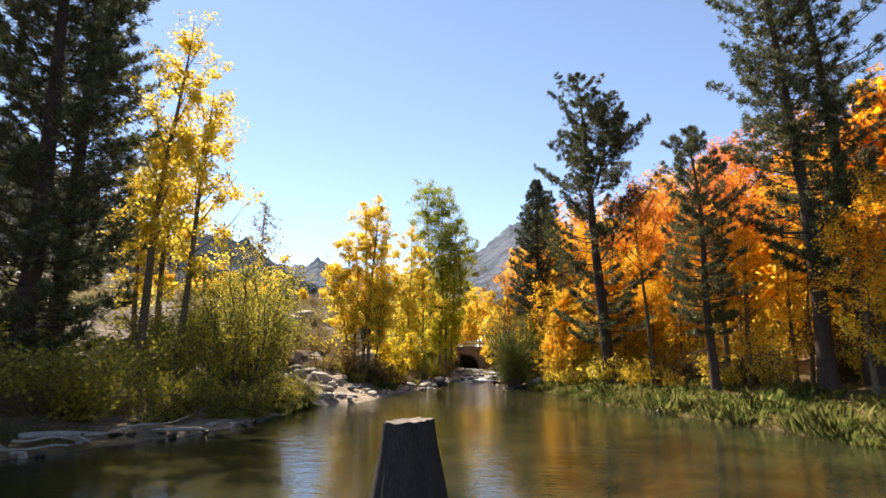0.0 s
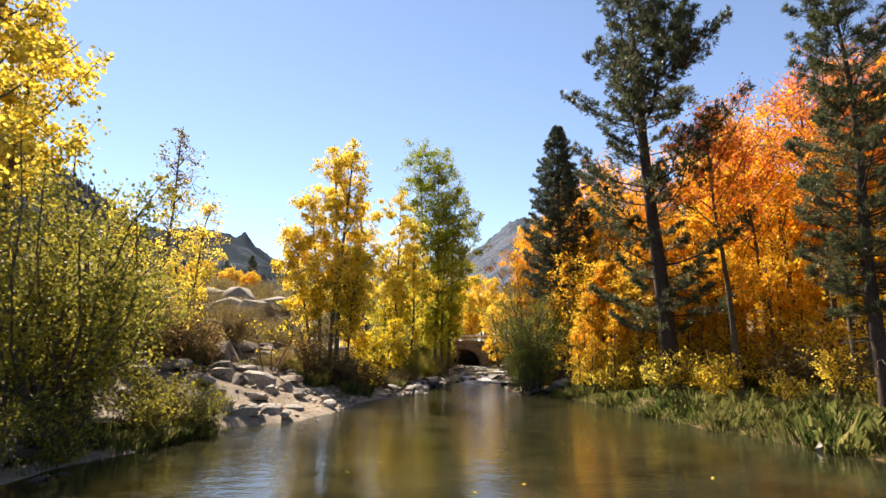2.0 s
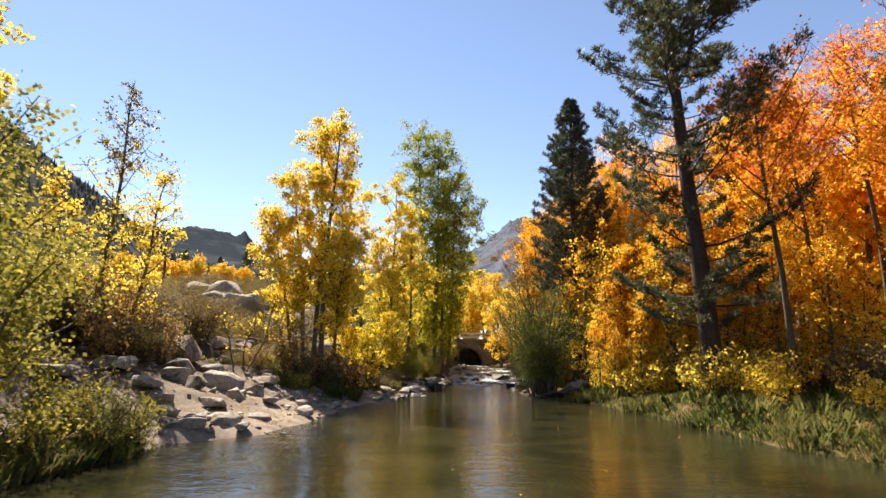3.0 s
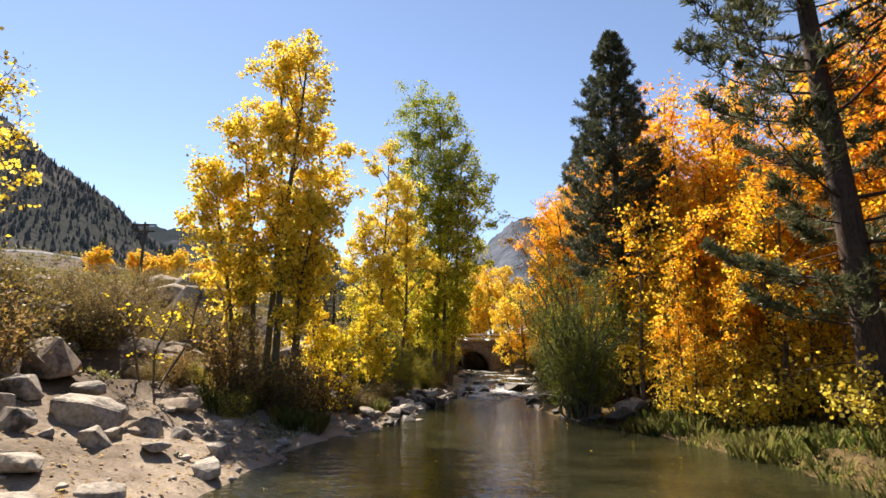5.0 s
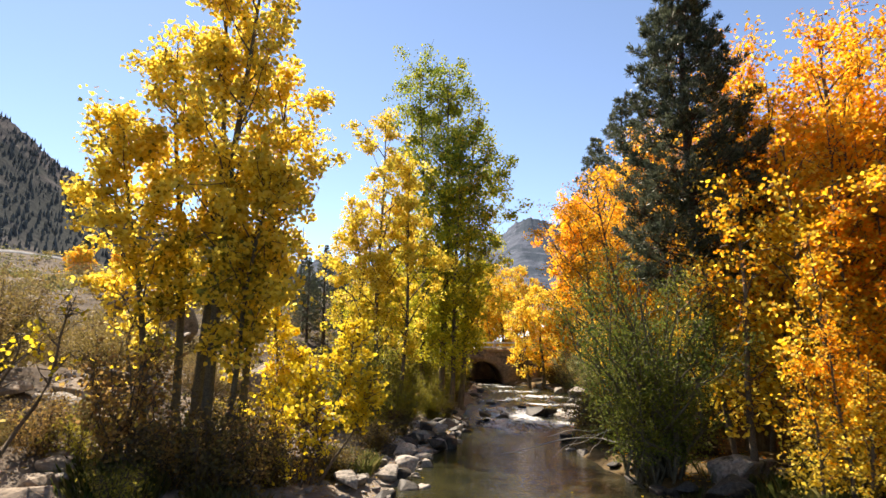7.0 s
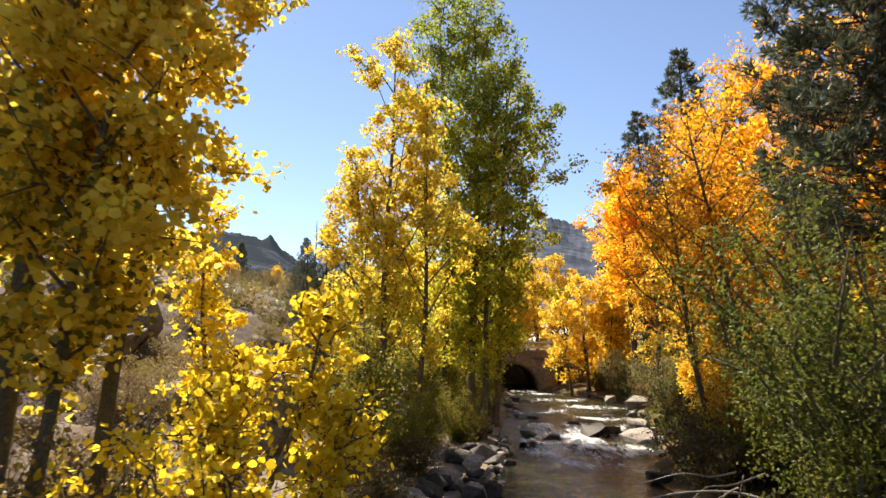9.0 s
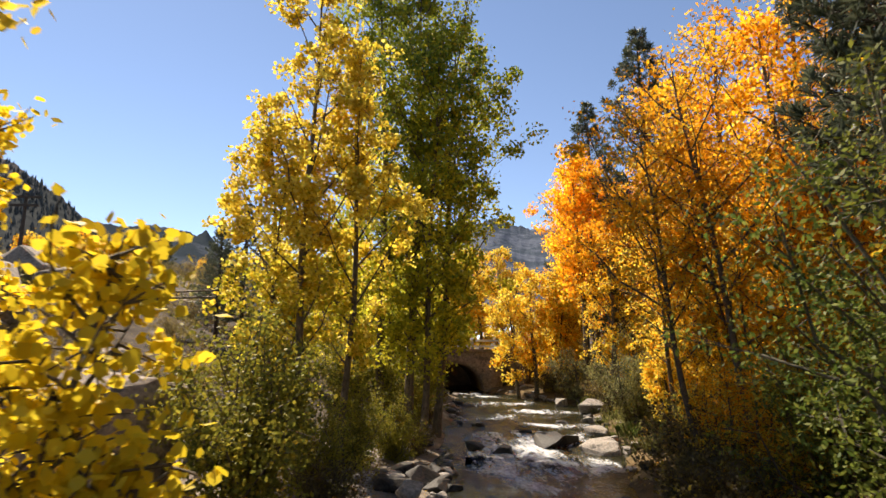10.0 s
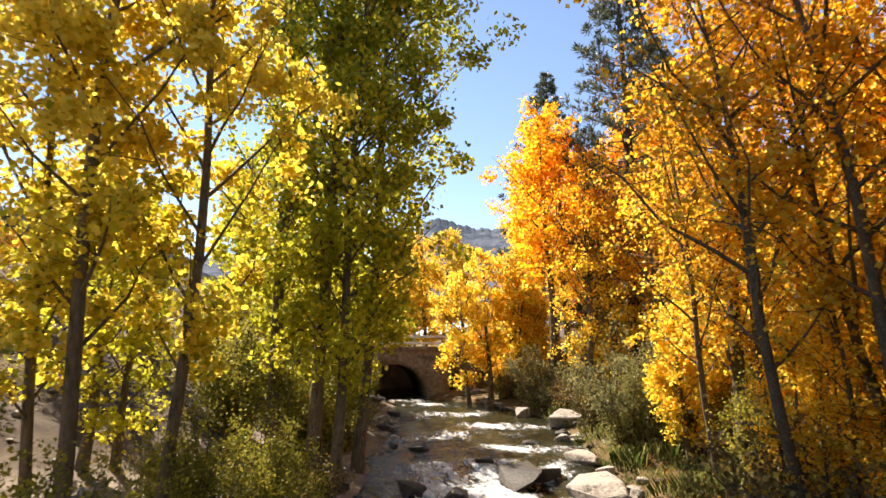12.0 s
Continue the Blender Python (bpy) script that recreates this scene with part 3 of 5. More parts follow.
def conifer(name, label, at, h, r, low, seed, whorls=26, per=4, needle=0.17, width=0.022, tufts=12, count=9, profile=PINE_PROFILE, top=(0.0, 0.0), mat=None, uneven=0.45, tip_up=0.35, sag=0.0, thick=0.018, twin=None, dead=0, group="", spread=0.75, limb_parts=False):
    """A conifer: tapered trunk, whorls of boughs with upturned ends, side sprays, and tufts of needles."""
    rng = np.random.default_rng(seed)
    ob = thing(name, at, label, "conifer", group)
    s, P = stem_line(rng, (0, 0, -0.3), (top[0], top[1], h), 0.10, 12)
    rad = thick * h * (1 - s) ** 0.85 + 0.012
    rad[0] *= 1.25
    trunk = [tube(P, rad, 10)]
    lines = [(s, P, rad, low, 1.0)]
    if twin:
        f0, dx, dy, hh = twin
        b = np.array([np.interp(f0, s, P[:, c]) for c in range(3)])
        s2 = np.linspace(0, 1, 8)
        Q = b + np.stack([dx * s2 ** 0.6, dy * s2 ** 0.6, (hh - b[2]) * s2], -1)
        r2 = 0.55 * np.interp(f0, s, rad) * (1 - s2) ** 0.85 + 0.012
        trunk.append(tube(Q, r2, 8))
        lines.append((s2, Q, r2, 0.1, 0.55))
    boughs, tp, td = [], [], []
    for stem, (ls, LP, lr, lo, share) in enumerate(lines):
        n = max(4, int(whorls * share))
        for q in range(n):
            f = lo + (0.99 - lo) * (q + rng.uniform(0, 0.8)) / n
            g = (f - lo) / (1 - lo)
            base = np.array([np.interp(f, ls, LP[:, c]) for c in range(3)])
            for k in range(per):
                a = 2.4 * q + 6.2832 * k / per + rng.uniform(-0.5, 0.5)
                length = max(0.18, r * share ** 0.5 * np.interp(g, *profile) * (1 + uneven * rng.uniform(-1, 0.45)))
                u = np.linspace(0, 1, 6)[:, None]
                rise = (-0.10 + 0.65 * g - sag * (1 - g)) + rng.uniform(-0.12, 0.12)
                d = np.array([math.cos(a), math.sin(a), rise])
                L = base + d * length * u + np.array([0, 0, tip_up * length]) * u ** 2.5 - np.array([0, 0, sag * 0.5 * length]) * u * (1 - u) + rng.normal(size=(6, 3)) * 0.025 * length * u
                wood = []
                boughs.append((stem, wood))
                wood.append(tube(L, (0.010 + 0.010 * length) * (1 - 0.8 * u[:, 0]), 4))
                along = unit(np.gradient(L, axis=0))
                sidev = np.array([-math.sin(a), math.cos(a), 0.15])
                m = max(3, int(tufts * (0.35 + length / r)))
                v = rng.uniform(0.22, 1.0, m) ** 0.8
                off = rng.uniform(-1, 1, m) * 0.44 * length * (1.05 - v) ** 0.7
                p = np.stack([np.interp(v, u[:, 0], L[:, c]) for c in range(3)], -1)
                dd = np.stack([np.interp(v, u[:, 0], along[:, c]) for c in range(3)], -1)
                fwd = np.abs(off)[:, None] * dd * 0.7
                e = p + off[:, None] * sidev + fwd + np.array([0, 0, 1.0]) * (rng.uniform(0.0, 0.12, m) * length * 0.5)[:, None]
                for i in range(0, m, 2):
                    wood.append(tube([p[i], e[i]], [0.010, 0.005], 3))
                tp.append(e)
                td.append(unit(dd + off[:, None] * sidev * 0.9 / max(length * 0.3, 0.1) + [0, 0, 0.45]))
                tp.append(L[-1:])
                td.append(unit(along[-1:] + [0, 0, 0.3]))
    for q in range(dead):
        f = rng.uniform(0.10, low + 0.12)
        base = np.array([np.interp(f, s, P[:, c]) for c in range(3)])
        a = rng.uniform(0, 6.28)
        length = r * rng.uniform(0.3, 0.75)
        u = np.linspace(0, 1, 4)[:, None]
        boughs.append((0, [tube(base + np.array([math.cos(a), math.sin(a), -0.15]) * length * u + rng.normal(size=(4, 3)) * 0.05 * u, 0.018 * (1 - 0.7 * u[:, 0]), 4)]))
    trunks = [part_np("trunk", [piece], BARK_PINE, ob, "", True) for piece in trunk]
    wood_parts(ob, trunks, boughs, BARK_PINE, limb_parts)
    tagged(part_np("foliage", [needles_at(rng, np.concatenate(tp), np.concatenate(td), count, needle, width, spread)], mat or NEEDLE, ob), kind="stuff")
    return ob


def stand(x, y, sink=0.0):
    return (x, y, ground_z(x, y) - sink)


# ---- pines and firs ----
conifer("pine_tree", "tall dark pine with sparse uneven boughs on the grassy bank", stand(8.3, 30.6), 16.8, 2.9, 0.13, 11, whorls=29, per=3, needle=0.22, width=0.030, tufts=42, count=14, uneven=0.7, top=(-0.9, 0.3), twin=(0.60, 1.3, 0.2, 14.8), thick=0.019, dead=10, tip_up=0.40, limb_parts=True)
conifer("pine_tree", "slender dark pine leaning over the water's edge", stand(10.15, 22.9), 10.2, 1.75, 0.24, 12, whorls=26, per=4, needle=0.19, width=0.020, tufts=23, count=17, uneven=0.55, top=(-0.5, -0.6), thick=0.017, dead=26, tip_up=0.25, limb_parts=True)
conifer("fir_tree", "dense dark green spire-shaped fir", stand(6.42, 40.3), 13.8, 2.05, 0.30, 13, whorls=44, per=5, needle=0.20, width=0.028, tufts=24, count=13, profile=FIR_PROFILE, mat=NEEDLE_FIR, uneven=0.22, tip_up=0.30, thick=0.016, dead=24, limb_parts=True)
conifer("pine_tree", "tall shadowed pine with a leaning trunk", stand(12.8, 20.2), 19.0, 2.1, 0.22, 14, whorls=40, per=4, needle=0.24, width=0.030, tufts=19, count=14, uneven=0.55, top=(-0.6, 0.5), thick=0.015, dead=30)
conifer("pine_tree", "tall shadowed pine among yellow aspens", stand(14.6, 20.6), 20.0, 2.6, 0.16, 15, whorls=40, per=4, needle=0.26, width=0.032, tufts=16, count=14, uneven=0.55, top=(-0.9, 0.5), thick=0.015, dead=20)
conifer("pine_tree", "dark pine at the edge of the pond, branches to the ground", stand(-13.1, 20.4), 19.0, 2.8, 0.05, 16, whorls=48, per=4, needle=0.26, width=0.034, tufts=24, count=14, uneven=0.45, thick=0.016, dead=20)
conifer("pine_tree", "dark pine in deep shade on the bank", stand(-11.0, 15.7), 18.0, 2.3, 0.03, 17, whorls=46, per=4, needle=0.26, width=0.034, tufts=22, count=14, uneven=0.45, thick=0.016, dead=20)
# Unseen pines, added beyond both edges of the view to cast shade.
shade_pine = conifer("pine_tree", "dark pine added outside the view to cast shade", stand(-17.5, 17.5), 19.0, 3.2, 0.05, 20, whorls=34, per=4, needle=0.34, width=0.06, tufts=14, count=10, uneven=0.45, thick=0.016, group="pines behind the shore")
for x, y, k, turn in ((-14.6, 7.5, 1.0, 140), (19.5, 18.5, 1.0, 230), (17.6, 15.0, 1.0, 330)):
    c = copy_thing(shade_pine, pose(*stand(x, y, 0.1), 0, 0, turn))
    c.scale = (k, k, k)
back_fir = conifer("fir_tree", "dark fir rising behind the orange aspens", stand(11.3, 62.0), 18.6, 3.2, 0.16, 18, whorls=40, per=4, needle=0.34, width=0.055, tufts=14, count=9, profile=FIR_PROFILE, mat=NEEDLE_FIR, uneven=0.35, tip_up=0.2, group="firs behind the aspens")
for x, y, k, turn in ((14.1, 80.0, 1.15, 40), (17.5, 70.0, 1.0, 100), (-6.9, 58.0, 0.30, 150), (-7.7, 57.4, 0.25, 60), (-6.1, 59.6, 0.28, 250), (-8.8, 61.0, 0.26, 200)):
    c = copy_thing(back_fir, pose(*stand(x, y, 0.1), 0, 0, turn))
    c.scale = (k, k, k)
far_fir = conifer("fir_tree", "small dark fir far off on the brushy slope", stand(-36.0, 122.0), 8.6, 1.5, 0.06, 19, whorls=22, per=4, needle=0.45, width=0.12, tufts=6, count=7, profile=FIR_PROFILE, mat=NEEDLE_FIR, uneven=0.3, group="firs on the far slope")
rng = np.random.default_rng(77)
for q in range(26):
    y = rng.uniform(105, 165)
    x = -y * rng.uniform(0.17, 0.62)
    k = rng.uniform(0.3, 0.7)
    c = copy_thing(far_fir, pose(*stand(x, y, 0.1), 0, 0, rng.uniform(0, 360)))
    c.scale = (k, k, k)

# ---- aspens of the left bank and the middle ----
broadleaf("aspen_tree", "golden yellow aspen clump on the gravelly bank", "aspen", [(-0.2, 0.2, -0.25, 0.3, 10.7), (0.05, -0.25, 0.55, 0.2, 11.0), (-0.6, 0.5, -1.4, 0.5, 8.8), (0.35, 0.8, 1.0, 1.0, 8.0), (-0.9, -0.1, -2.0, -0.2, 6.6), (0.45, -0.3, 1.1, -0.4, 5.4)], 1.42, 0.28, YELLOW, 45000, 0.088, 21, profile=([0.0, 0.12, 0.3, 0.5, 0.8, 1.0], [0.45, 0.5, 0.85, 1.0, 0.6, 0.15]), at=stand(-4.55, 36.2), limbs=22, scatter=0.21, limb_parts=True, thick=0.66, rounded=True, bark=BARK_WILLOW, second=(OLIVE, lambda C: 0.02 + 0.22 * (C[:, 2] < 4.2) * (np.abs(C[:, 0]) < 1.2)))
broadleaf("aspen_tree", "yellow aspen with a slim pale trunk beside the creek", "aspen", [(0, 0, 0.2, 0.0, 11.8), (0.9, 0.8, 1.1, 0.6, 10.0), (-0.6, 0.6, -1.0, 0.5, 8.2)], 1.75, 0.2, YELLOW, 31000, 0.088, 22, at=stand(-2.7, 47.2), limbs=24, scatter=0.21, limb_parts=True, thick=0.55, rise=1.15, rounded=True, second=(LIME, lambda C: 0.08 + 0.3 * (C[:, 2] < 4.5)))
broadleaf("aspen_tree", "tall green aspen turning yellow at its foot", "aspen", [(0, 0, 0.3, 0.0, 16.9), (-0.9, 0.5, -1.2, 0.3, 17.1), (0.9, 0.6, 1.5, 0.5, 14.2), (0.4, -0.4, 0.8, -0.7, 12.0)], 2.2, 0.16, GREEN, 58000, 0.102, 23, profile=([0, 0.2, 0.5, 0.75, 0.9, 1], [0.8, 1.0, 1.1, 1.0, 0.85, 0.5]), at=stand(-0.3, 52.9), limbs=34, scatter=0.32, limb_parts=True, thick=0.6, rounded=True, second=(LIME, lambda C: np.clip(1.25 - C[:, 2] / 12.5, 0.10, 0.9)))
broadleaf("aspen_tree", "pale thin aspen with few leaves in its top", "aspen", [(0, 0, 0.4, 0.2, 7.9), (0.6, 0.5, 1.4, 0.6, 5.2), (-0.9, 0.3, -1.7, 0.2, 5.0)], 1.05, 0.18, YELLOW, 6500, 0.085, 24, at=stand(-9.2, 28.9), limbs=24, scatter=0.17, thick=0.6, second=(BRUSH, lambda C: 0.9 * (C[:, 2] > 5.2)))
broadleaf("aspen_tree", "tall yellow aspen with a bare forked trunk", "aspen", [(0, 0, 0.9, 0.2, 13.0), (1.1, 0.3, 1.7, 0.4, 10.4)], 1.8, 0.36, YELLOW, 14000, 0.10, 25, at=stand(-9.75, 19.2), limbs=20, scatter=0.24, thick=0.85)
broadleaf("aspen_tree", "yellow aspen in the shade of the pines", "aspen", [(0, 0, 0.3, 0.2, 9.5), (-1.2, 0.8, -1.6, 1.0, 8.0)], 2.1, 0.2, YELLOW, 12000, 0.14, 26, at=stand(-12.2, 25.5), limbs=22, scatter=0.28)
broadleaf("aspen_sapling", "bright yellow aspen sapling with round leaves", "sapling", [(-0.75, -0.9, 0.05, 0.1, 3.2), (-0.7, -0.9, -0.9, -0.3, 2.2), (-0.7, -0.85, 0.45, -0.3, 2.0)], 0.44, 0.60, BRIGHT, 2800, 0.08, 27, at=stand(-1.95, 37.3), limbs=13, scatter=0.12, thick=0.45, rounded=True, bark=BARK_DARK)
broadleaf("aspen_sapling", "slender bright yellow aspen sapling", "sapling", [(0.2, 0, 0.0, 0.1, 4.5), (0.3, 0.1, 0.8, -0.2, 2.2)], 0.55, 0.24, BRIGHT, 3600, 0.08, 28, at=stand(-4.3, 39.2), limbs=18, scatter=0.14, thick=0.5, rounded=True, bark=BARK_DARK)
broadleaf("aspen_sapling", "low yellow aspen sapling over the stones", "sapling", [(0, 0, -0.3, 0.2, 1.7), (0.2, 0.2, 0.5, 0.3, 1.4)], 0.6, 0.2, BRIGHT, 900, 0.08, 29, at=stand(-2.9, 36.0), limbs=10, scatter=0.13, thick=0.4, rounded=True, bark=BARK_DARK)
bank_bush = shrub("yellow_shrub", "olive yellow shrub at the foot of the aspens", "shrub", stand(-2.7, 43.3), 3.2, 1.5, OLIVE, 13000, 0.075, 30, stems=26, group="olive shrubs under the aspens", scatter=0.2)
for x, y, k, turn in ((-2.0, 45.4, 0.6, 70), (-0.7, 49.4, 0.55, 20), (-1.6, 48.4, 0.6, 200), (-0.6, 53.8, 0.8, 60), (-0.1, 57.4, 0.8, 300), (0.2, 62.0, 0.9, 140), (-2.2, 54.5, 1.0, 10), (0.5, 66.2, 0.8, 250)):
    c = copy_thing(bank_bush, pose(*stand(x, y, 0.05), 0, 0, turn))
    c.scale = (k, k, k)
thicket = shrub("thicket", "dark twiggy thicket with a few yellow leaves", "shrub", stand(-4.0, 35.2), 1.5, 1.2, THICKET, 4200, 0.075, 32, stems=46, group="thickets at the water's edge", scatter=0.18, low=0.05)
for x, y, k, turn in ((-5.0, 35.4, 0.55, 60), (-3.2, 35.9, 0.6, 140), (-2.4, 37.9, 0.6, 220), (-1.9, 41.4, 0.6, 20), (-1.7, 44.6, 0.6, 100), (-0.2, 50.8, 0.6, 270), (0.2, 55.4, 0.6, 330), (0.7, 59.6, 0.6, 45), (5.5, 40.4, 0.9, 130), (4.9, 45.0, 1.0, 210), (7.9, 57.4, 1.0, 85), (8.2, 60.8, 0.9, 165), (6.4, 47.0, 1.2, 250), (7.1, 66.0, 0.8, 200), (12.2, 25.8, 0.9, 150), (10.6, 33.6, 1.1, 230), (12.6, 29.6, 1.1, 310), (13.6, 26.6, 1.1, 50), (16.0, 24.0, 1.2, 120), (-9.4, 31.6, 1.2, 10), (-10.6, 30.2, 1.3, 90), (-9.9, 29.4, 1.0, 40), (-8.7, 30.3, 1.0, 170), (-8.2, 29.2, 0.7, 250), (-11.8, 31.4, 1.3, 300), (-9.8, 33.2, 1.2, 20), (-4.4, 37.4, 0.9, 5), (-9.6, 35.7, 0.8, 130), (-10.8, 35.6, 0.9, 215), (-12.0, 35.4, 1.0, 285)):
    c = copy_thing(thicket, pose(*stand(x, y, 0.05), 0, 0, turn))
    c.scale = (k, k, k)
leaf_screen = broadleaf("aspen_tree", "young yellow-green aspen by the bridge", "aspen", [(0, 0, 0.3, 0, 8.4), (0.8, 0.4, 1.2, 0.2, 6.8)], 1.8, 0.1, LIME, 8000, 0.13, 31, at=stand(-0.7, 60.5), limbs=22, scatter=0.27, group="young aspens by the creek")
for x, y, k, turn in ((-0.6, 66.0, 0.9, 90), (-2.6, 62.0, 1.1, 200), (-1.2, 57.5, 0.8, 300), (-4.0, 51.0, 0.7, 30)):
    c = copy_thing(leaf_screen, pose(*stand(x, y, 0.05), 0, 0, turn))
    c.scale = (k, k, k)

under = shrub("withered_shrub", "withered brown aspen shoots with a few yellow leaves", "shrub", stand(-5.4, 35.0), 2.6, 1.1, DEAD_LEAF, 1700, 0.085, 34, stems=18, group="withered shoots under the aspens", scatter=0.17, low=0.2)
for x, y, k, turn in ((-8.6, 28.4, 1.0, 30), (-9.8, 29.6, 1.1, 110), (-7.9, 30.2, 0.8, 190), (-10.6, 28.6, 1.0, 280), (-3.5, 35.3, 0.7, 70), (-4.5, 34.8, 0.6, 150), (-2.9, 36.8, 0.7, 240), (-6.3, 34.4, 0.5, 320)):
    c = copy_thing(under, pose(*stand(x, y, 0.05), 0, 0, turn))
    c.scale = (k, k, k)
broadleaf("aspen_sapling", "thin bent aspen sapling with a few yellow leaves", "sapling", [(0, 0, -0.7, 0.2, 2.0), (0.1, 0, 0.6, -0.2, 1.7), (0.3, 0.1, 1.2, 0.1, 2.3)], 0.5, 0.45, BRIGHT, 170, 0.08, 35, at=stand(-6.8, 33.6), limbs=6, scatter=0.10, thick=0.5, rounded=True, bark=BARK_DARK)

# ---- willows and brush of the left bank ----
shrub("willow_bush", "tall olive willow with many dark stems in the shallows", "willow", stand(-6.4, 19.6), 5.4, 2.2, SHORE_LEAF, 17000, 0.078, 41, stems=40, scatter=0.24, low=0.30, spread=0.8)
shrub("willow_bush", "green willow thicket at the shaded shore", "willow", stand(-8.0, 22.8), 4.6, 2.2, SHORE_LEAF, 14000, 0.082, 42, stems=30, scatter=0.26, low=0.2)
shade_bush = shrub("shore_shrub", "dull green shrub in the shade of the bank", "shrub", stand(-8.6, 14.6), 1.9, 1.5, SHORE_LEAF, 3600, 0.095, 43, stems=20, group="shaded shore shrubs", scatter=0.2)
for x, y, k, turn in ((-9.6, 17.3, 1.2, 40), (-7.3, 16.9, 0.8, 90), (-10.2, 12.4, 1.1, 200), (-9.8, 20.8, 1.2, 160), (-11.0, 24.0, 1.2, 220), (-6.2, 17.4, 0.6, 10), (-12.6, 17.0, 1.2, 320)):
    c = copy_thing(shade_bush, pose(*stand(x, y, 0.05), 0, 0, turn))
    c.scale = (k, k, k)
brush = shrub("dry_brush", "dry tan rabbitbrush on the sandy slope", "shrub", stand(-9.4, 37.0), 2.0, 1.7, BRUSH, 13000, 0.058, 44, stems=34, group="dry brush on the slope", long_leaf=0.5, scatter=0.2, low=0.35)
far_brush = shrub("dry_brush", "dull tan brush on the upper slope", "shrub", stand(-13.5, 50.0), 2.0, 1.7, BRUSH, 3600, 0.095, 48, stems=20, group="dry brush on the slope", long_leaf=0.5, scatter=0.2, low=0.3)
for x, y, k, turn in ((-11.3, 38.4, 1.15, 50), (-8.0, 39.4, 0.9, 120), (-12.8, 36.0, 1.0, 210), (-10.4, 42.0, 1.0, 300), (-14.6, 40.5, 1.2, 20), (-7.2, 42.8, 0.7, 80), (-9.0, 46.5, 0.8, 160), (-12.4, 47.0, 1.1, 240), (-16.5, 45.0, 1.2, 330), (-15.6, 52.0, 1.1, 100), (-11.0, 54.0, 0.9, 190), (-19.5, 50.0, 1.2, 260), (-9.7, 60.0, 1.0, 35), (-14.0, 62.0, 1.2, 75), (-20.0, 60.0, 1.3, 145), (-6.8, 35.0, 0.6, 310), (-10.9, 31.0, 0.8, 15), (-12.7, 33.2, 0.9, 95), (-6.6, 52.0, 0.8, 175), (-18.0, 70.0, 1.4, 265), (-24.0, 68.0, 1.4, 345), (-12.0, 72.0, 1.3, 45), (-26.0, 80.0, 1.6, 115), (-18.0, 84.0, 1.6, 185), (-7.4, 46.2, 0.9, 15), (-8.6, 49.0, 0.9, 65), (-10.6, 50.6, 0.8, 125), (-13.0, 43.4, 1.0, 195), (-9.8, 44.4, 0.8, 255), (-12.6, 58.0, 1.1, 5), (-16.8, 56.6, 1.2, 55), (-8.6, 55.6, 0.7, 105), (-22.5, 55.0, 1.3, 155), (-16.0, 66.0, 1.3, 205), (-21.0, 76.0, 1.5, 305), (-30.0, 90.0, 1.7, 25), (-24.0, 92.0, 1.6, 85), (-14.0, 80.0, 1.4, 135), (-36.0, 84.0, 1.8, 235), (-9.4, 14.2, 0.55, 15), (-8.6, 16.4, 0.5, 95), (-10.6, 15.8, 0.7, 175), (-10.2, 11.6, 0.6, 255)):
    c = copy_thing(brush if 20 < y < 44 else far_brush, pose(*stand(x, y, 0.05), 0, 0, turn))
    k *= 1.0 if y < 45 else 0.7
    c.scale = (k, k, 0.85 * k)
def scrub(label, mat, spots, per, size, seed):
    """Low wiry clumps over the open slope."""
    rng = np.random.default_rng(seed)
    P = np.array(spots)
    pick = np.repeat(np.arange(len(P)), per)
    off = rng.normal(size=(len(pick), 3)) * (P[pick, 2] * [[0.42], [0.42], [0.22]]).T
    x, y = P[pick, 0] + off[:, 0], P[pick, 1] + off[:, 1]
    z = land(x, y) + np.abs(off[:, 2]) + 0.03
    return tagged(part_np("scrub", [leaves_at(rng, np.stack([x, y, z], -1), size, 0.4, False, -0.8)], mat, None, label), category="scrub", kind="stuff")


rng = np.random.default_rng(66)
near_spots = [(float(np.interp(y, *LEFT_SHORE)) - 4.2 - rng.uniform(0, 1) * 16, y, rng.uniform(0.3, 0.8)) for y in rng.uniform(33, 62, 230)]
far_spots = [(-5.0 - rng.uniform(0, 1) * 0.75 * y, y, rng.uniform(0.5, 1.5)) for y in rng.uniform(58, 128, 1100)]
scrub("low straw-coloured scrub on the sandy slope", BRUSH, near_spots[:150], 80, 0.11, 67)
scrub("low grey-green sage scrub on the sandy slope", SAGE, near_spots[150:230], 80, 0.11, 68)
scrub("straw-coloured scrub over the far hillside", BRUSH, far_spots[:650], 34, 0.34, 69)
scrub("dull green scrub over the far hillside", SAGE, far_spots[650:], 34, 0.34, 70)
low_orange = broadleaf("aspen_tree", "small orange aspen on the far brushy slope", "aspen", [(0, 0, 0.2, 0, 3.4), (0.7, 0.4, 1.1, 0.4, 2.8), (-0.8, 0, -1.2, 0.2, 2.6)], 1.3, 0.1, ORANGE, 4200, 0.17, 45, at=stand(-31.0, 97.0), limbs=14, scatter=0.26, group="small aspens on the far slope", second=(YELLOW, lambda C: 0.55 + 0 * C[:, 2]))
for x, y, k, turn in ((-28.5, 99.0, 0.9, 40), (-34.5, 97.0, 1.2, 100), (-38.0, 99.0, 1.0, 160), (-42.0, 101.0, 1.1, 220), (-25.0, 106.0, 0.8, 280), (-46.0, 98.0, 1.1, 340)):
    c = copy_thing(low_orange, pose(*stand(x, y, 0.05), 0, 0, turn))
    c.scale = (k, k, k)

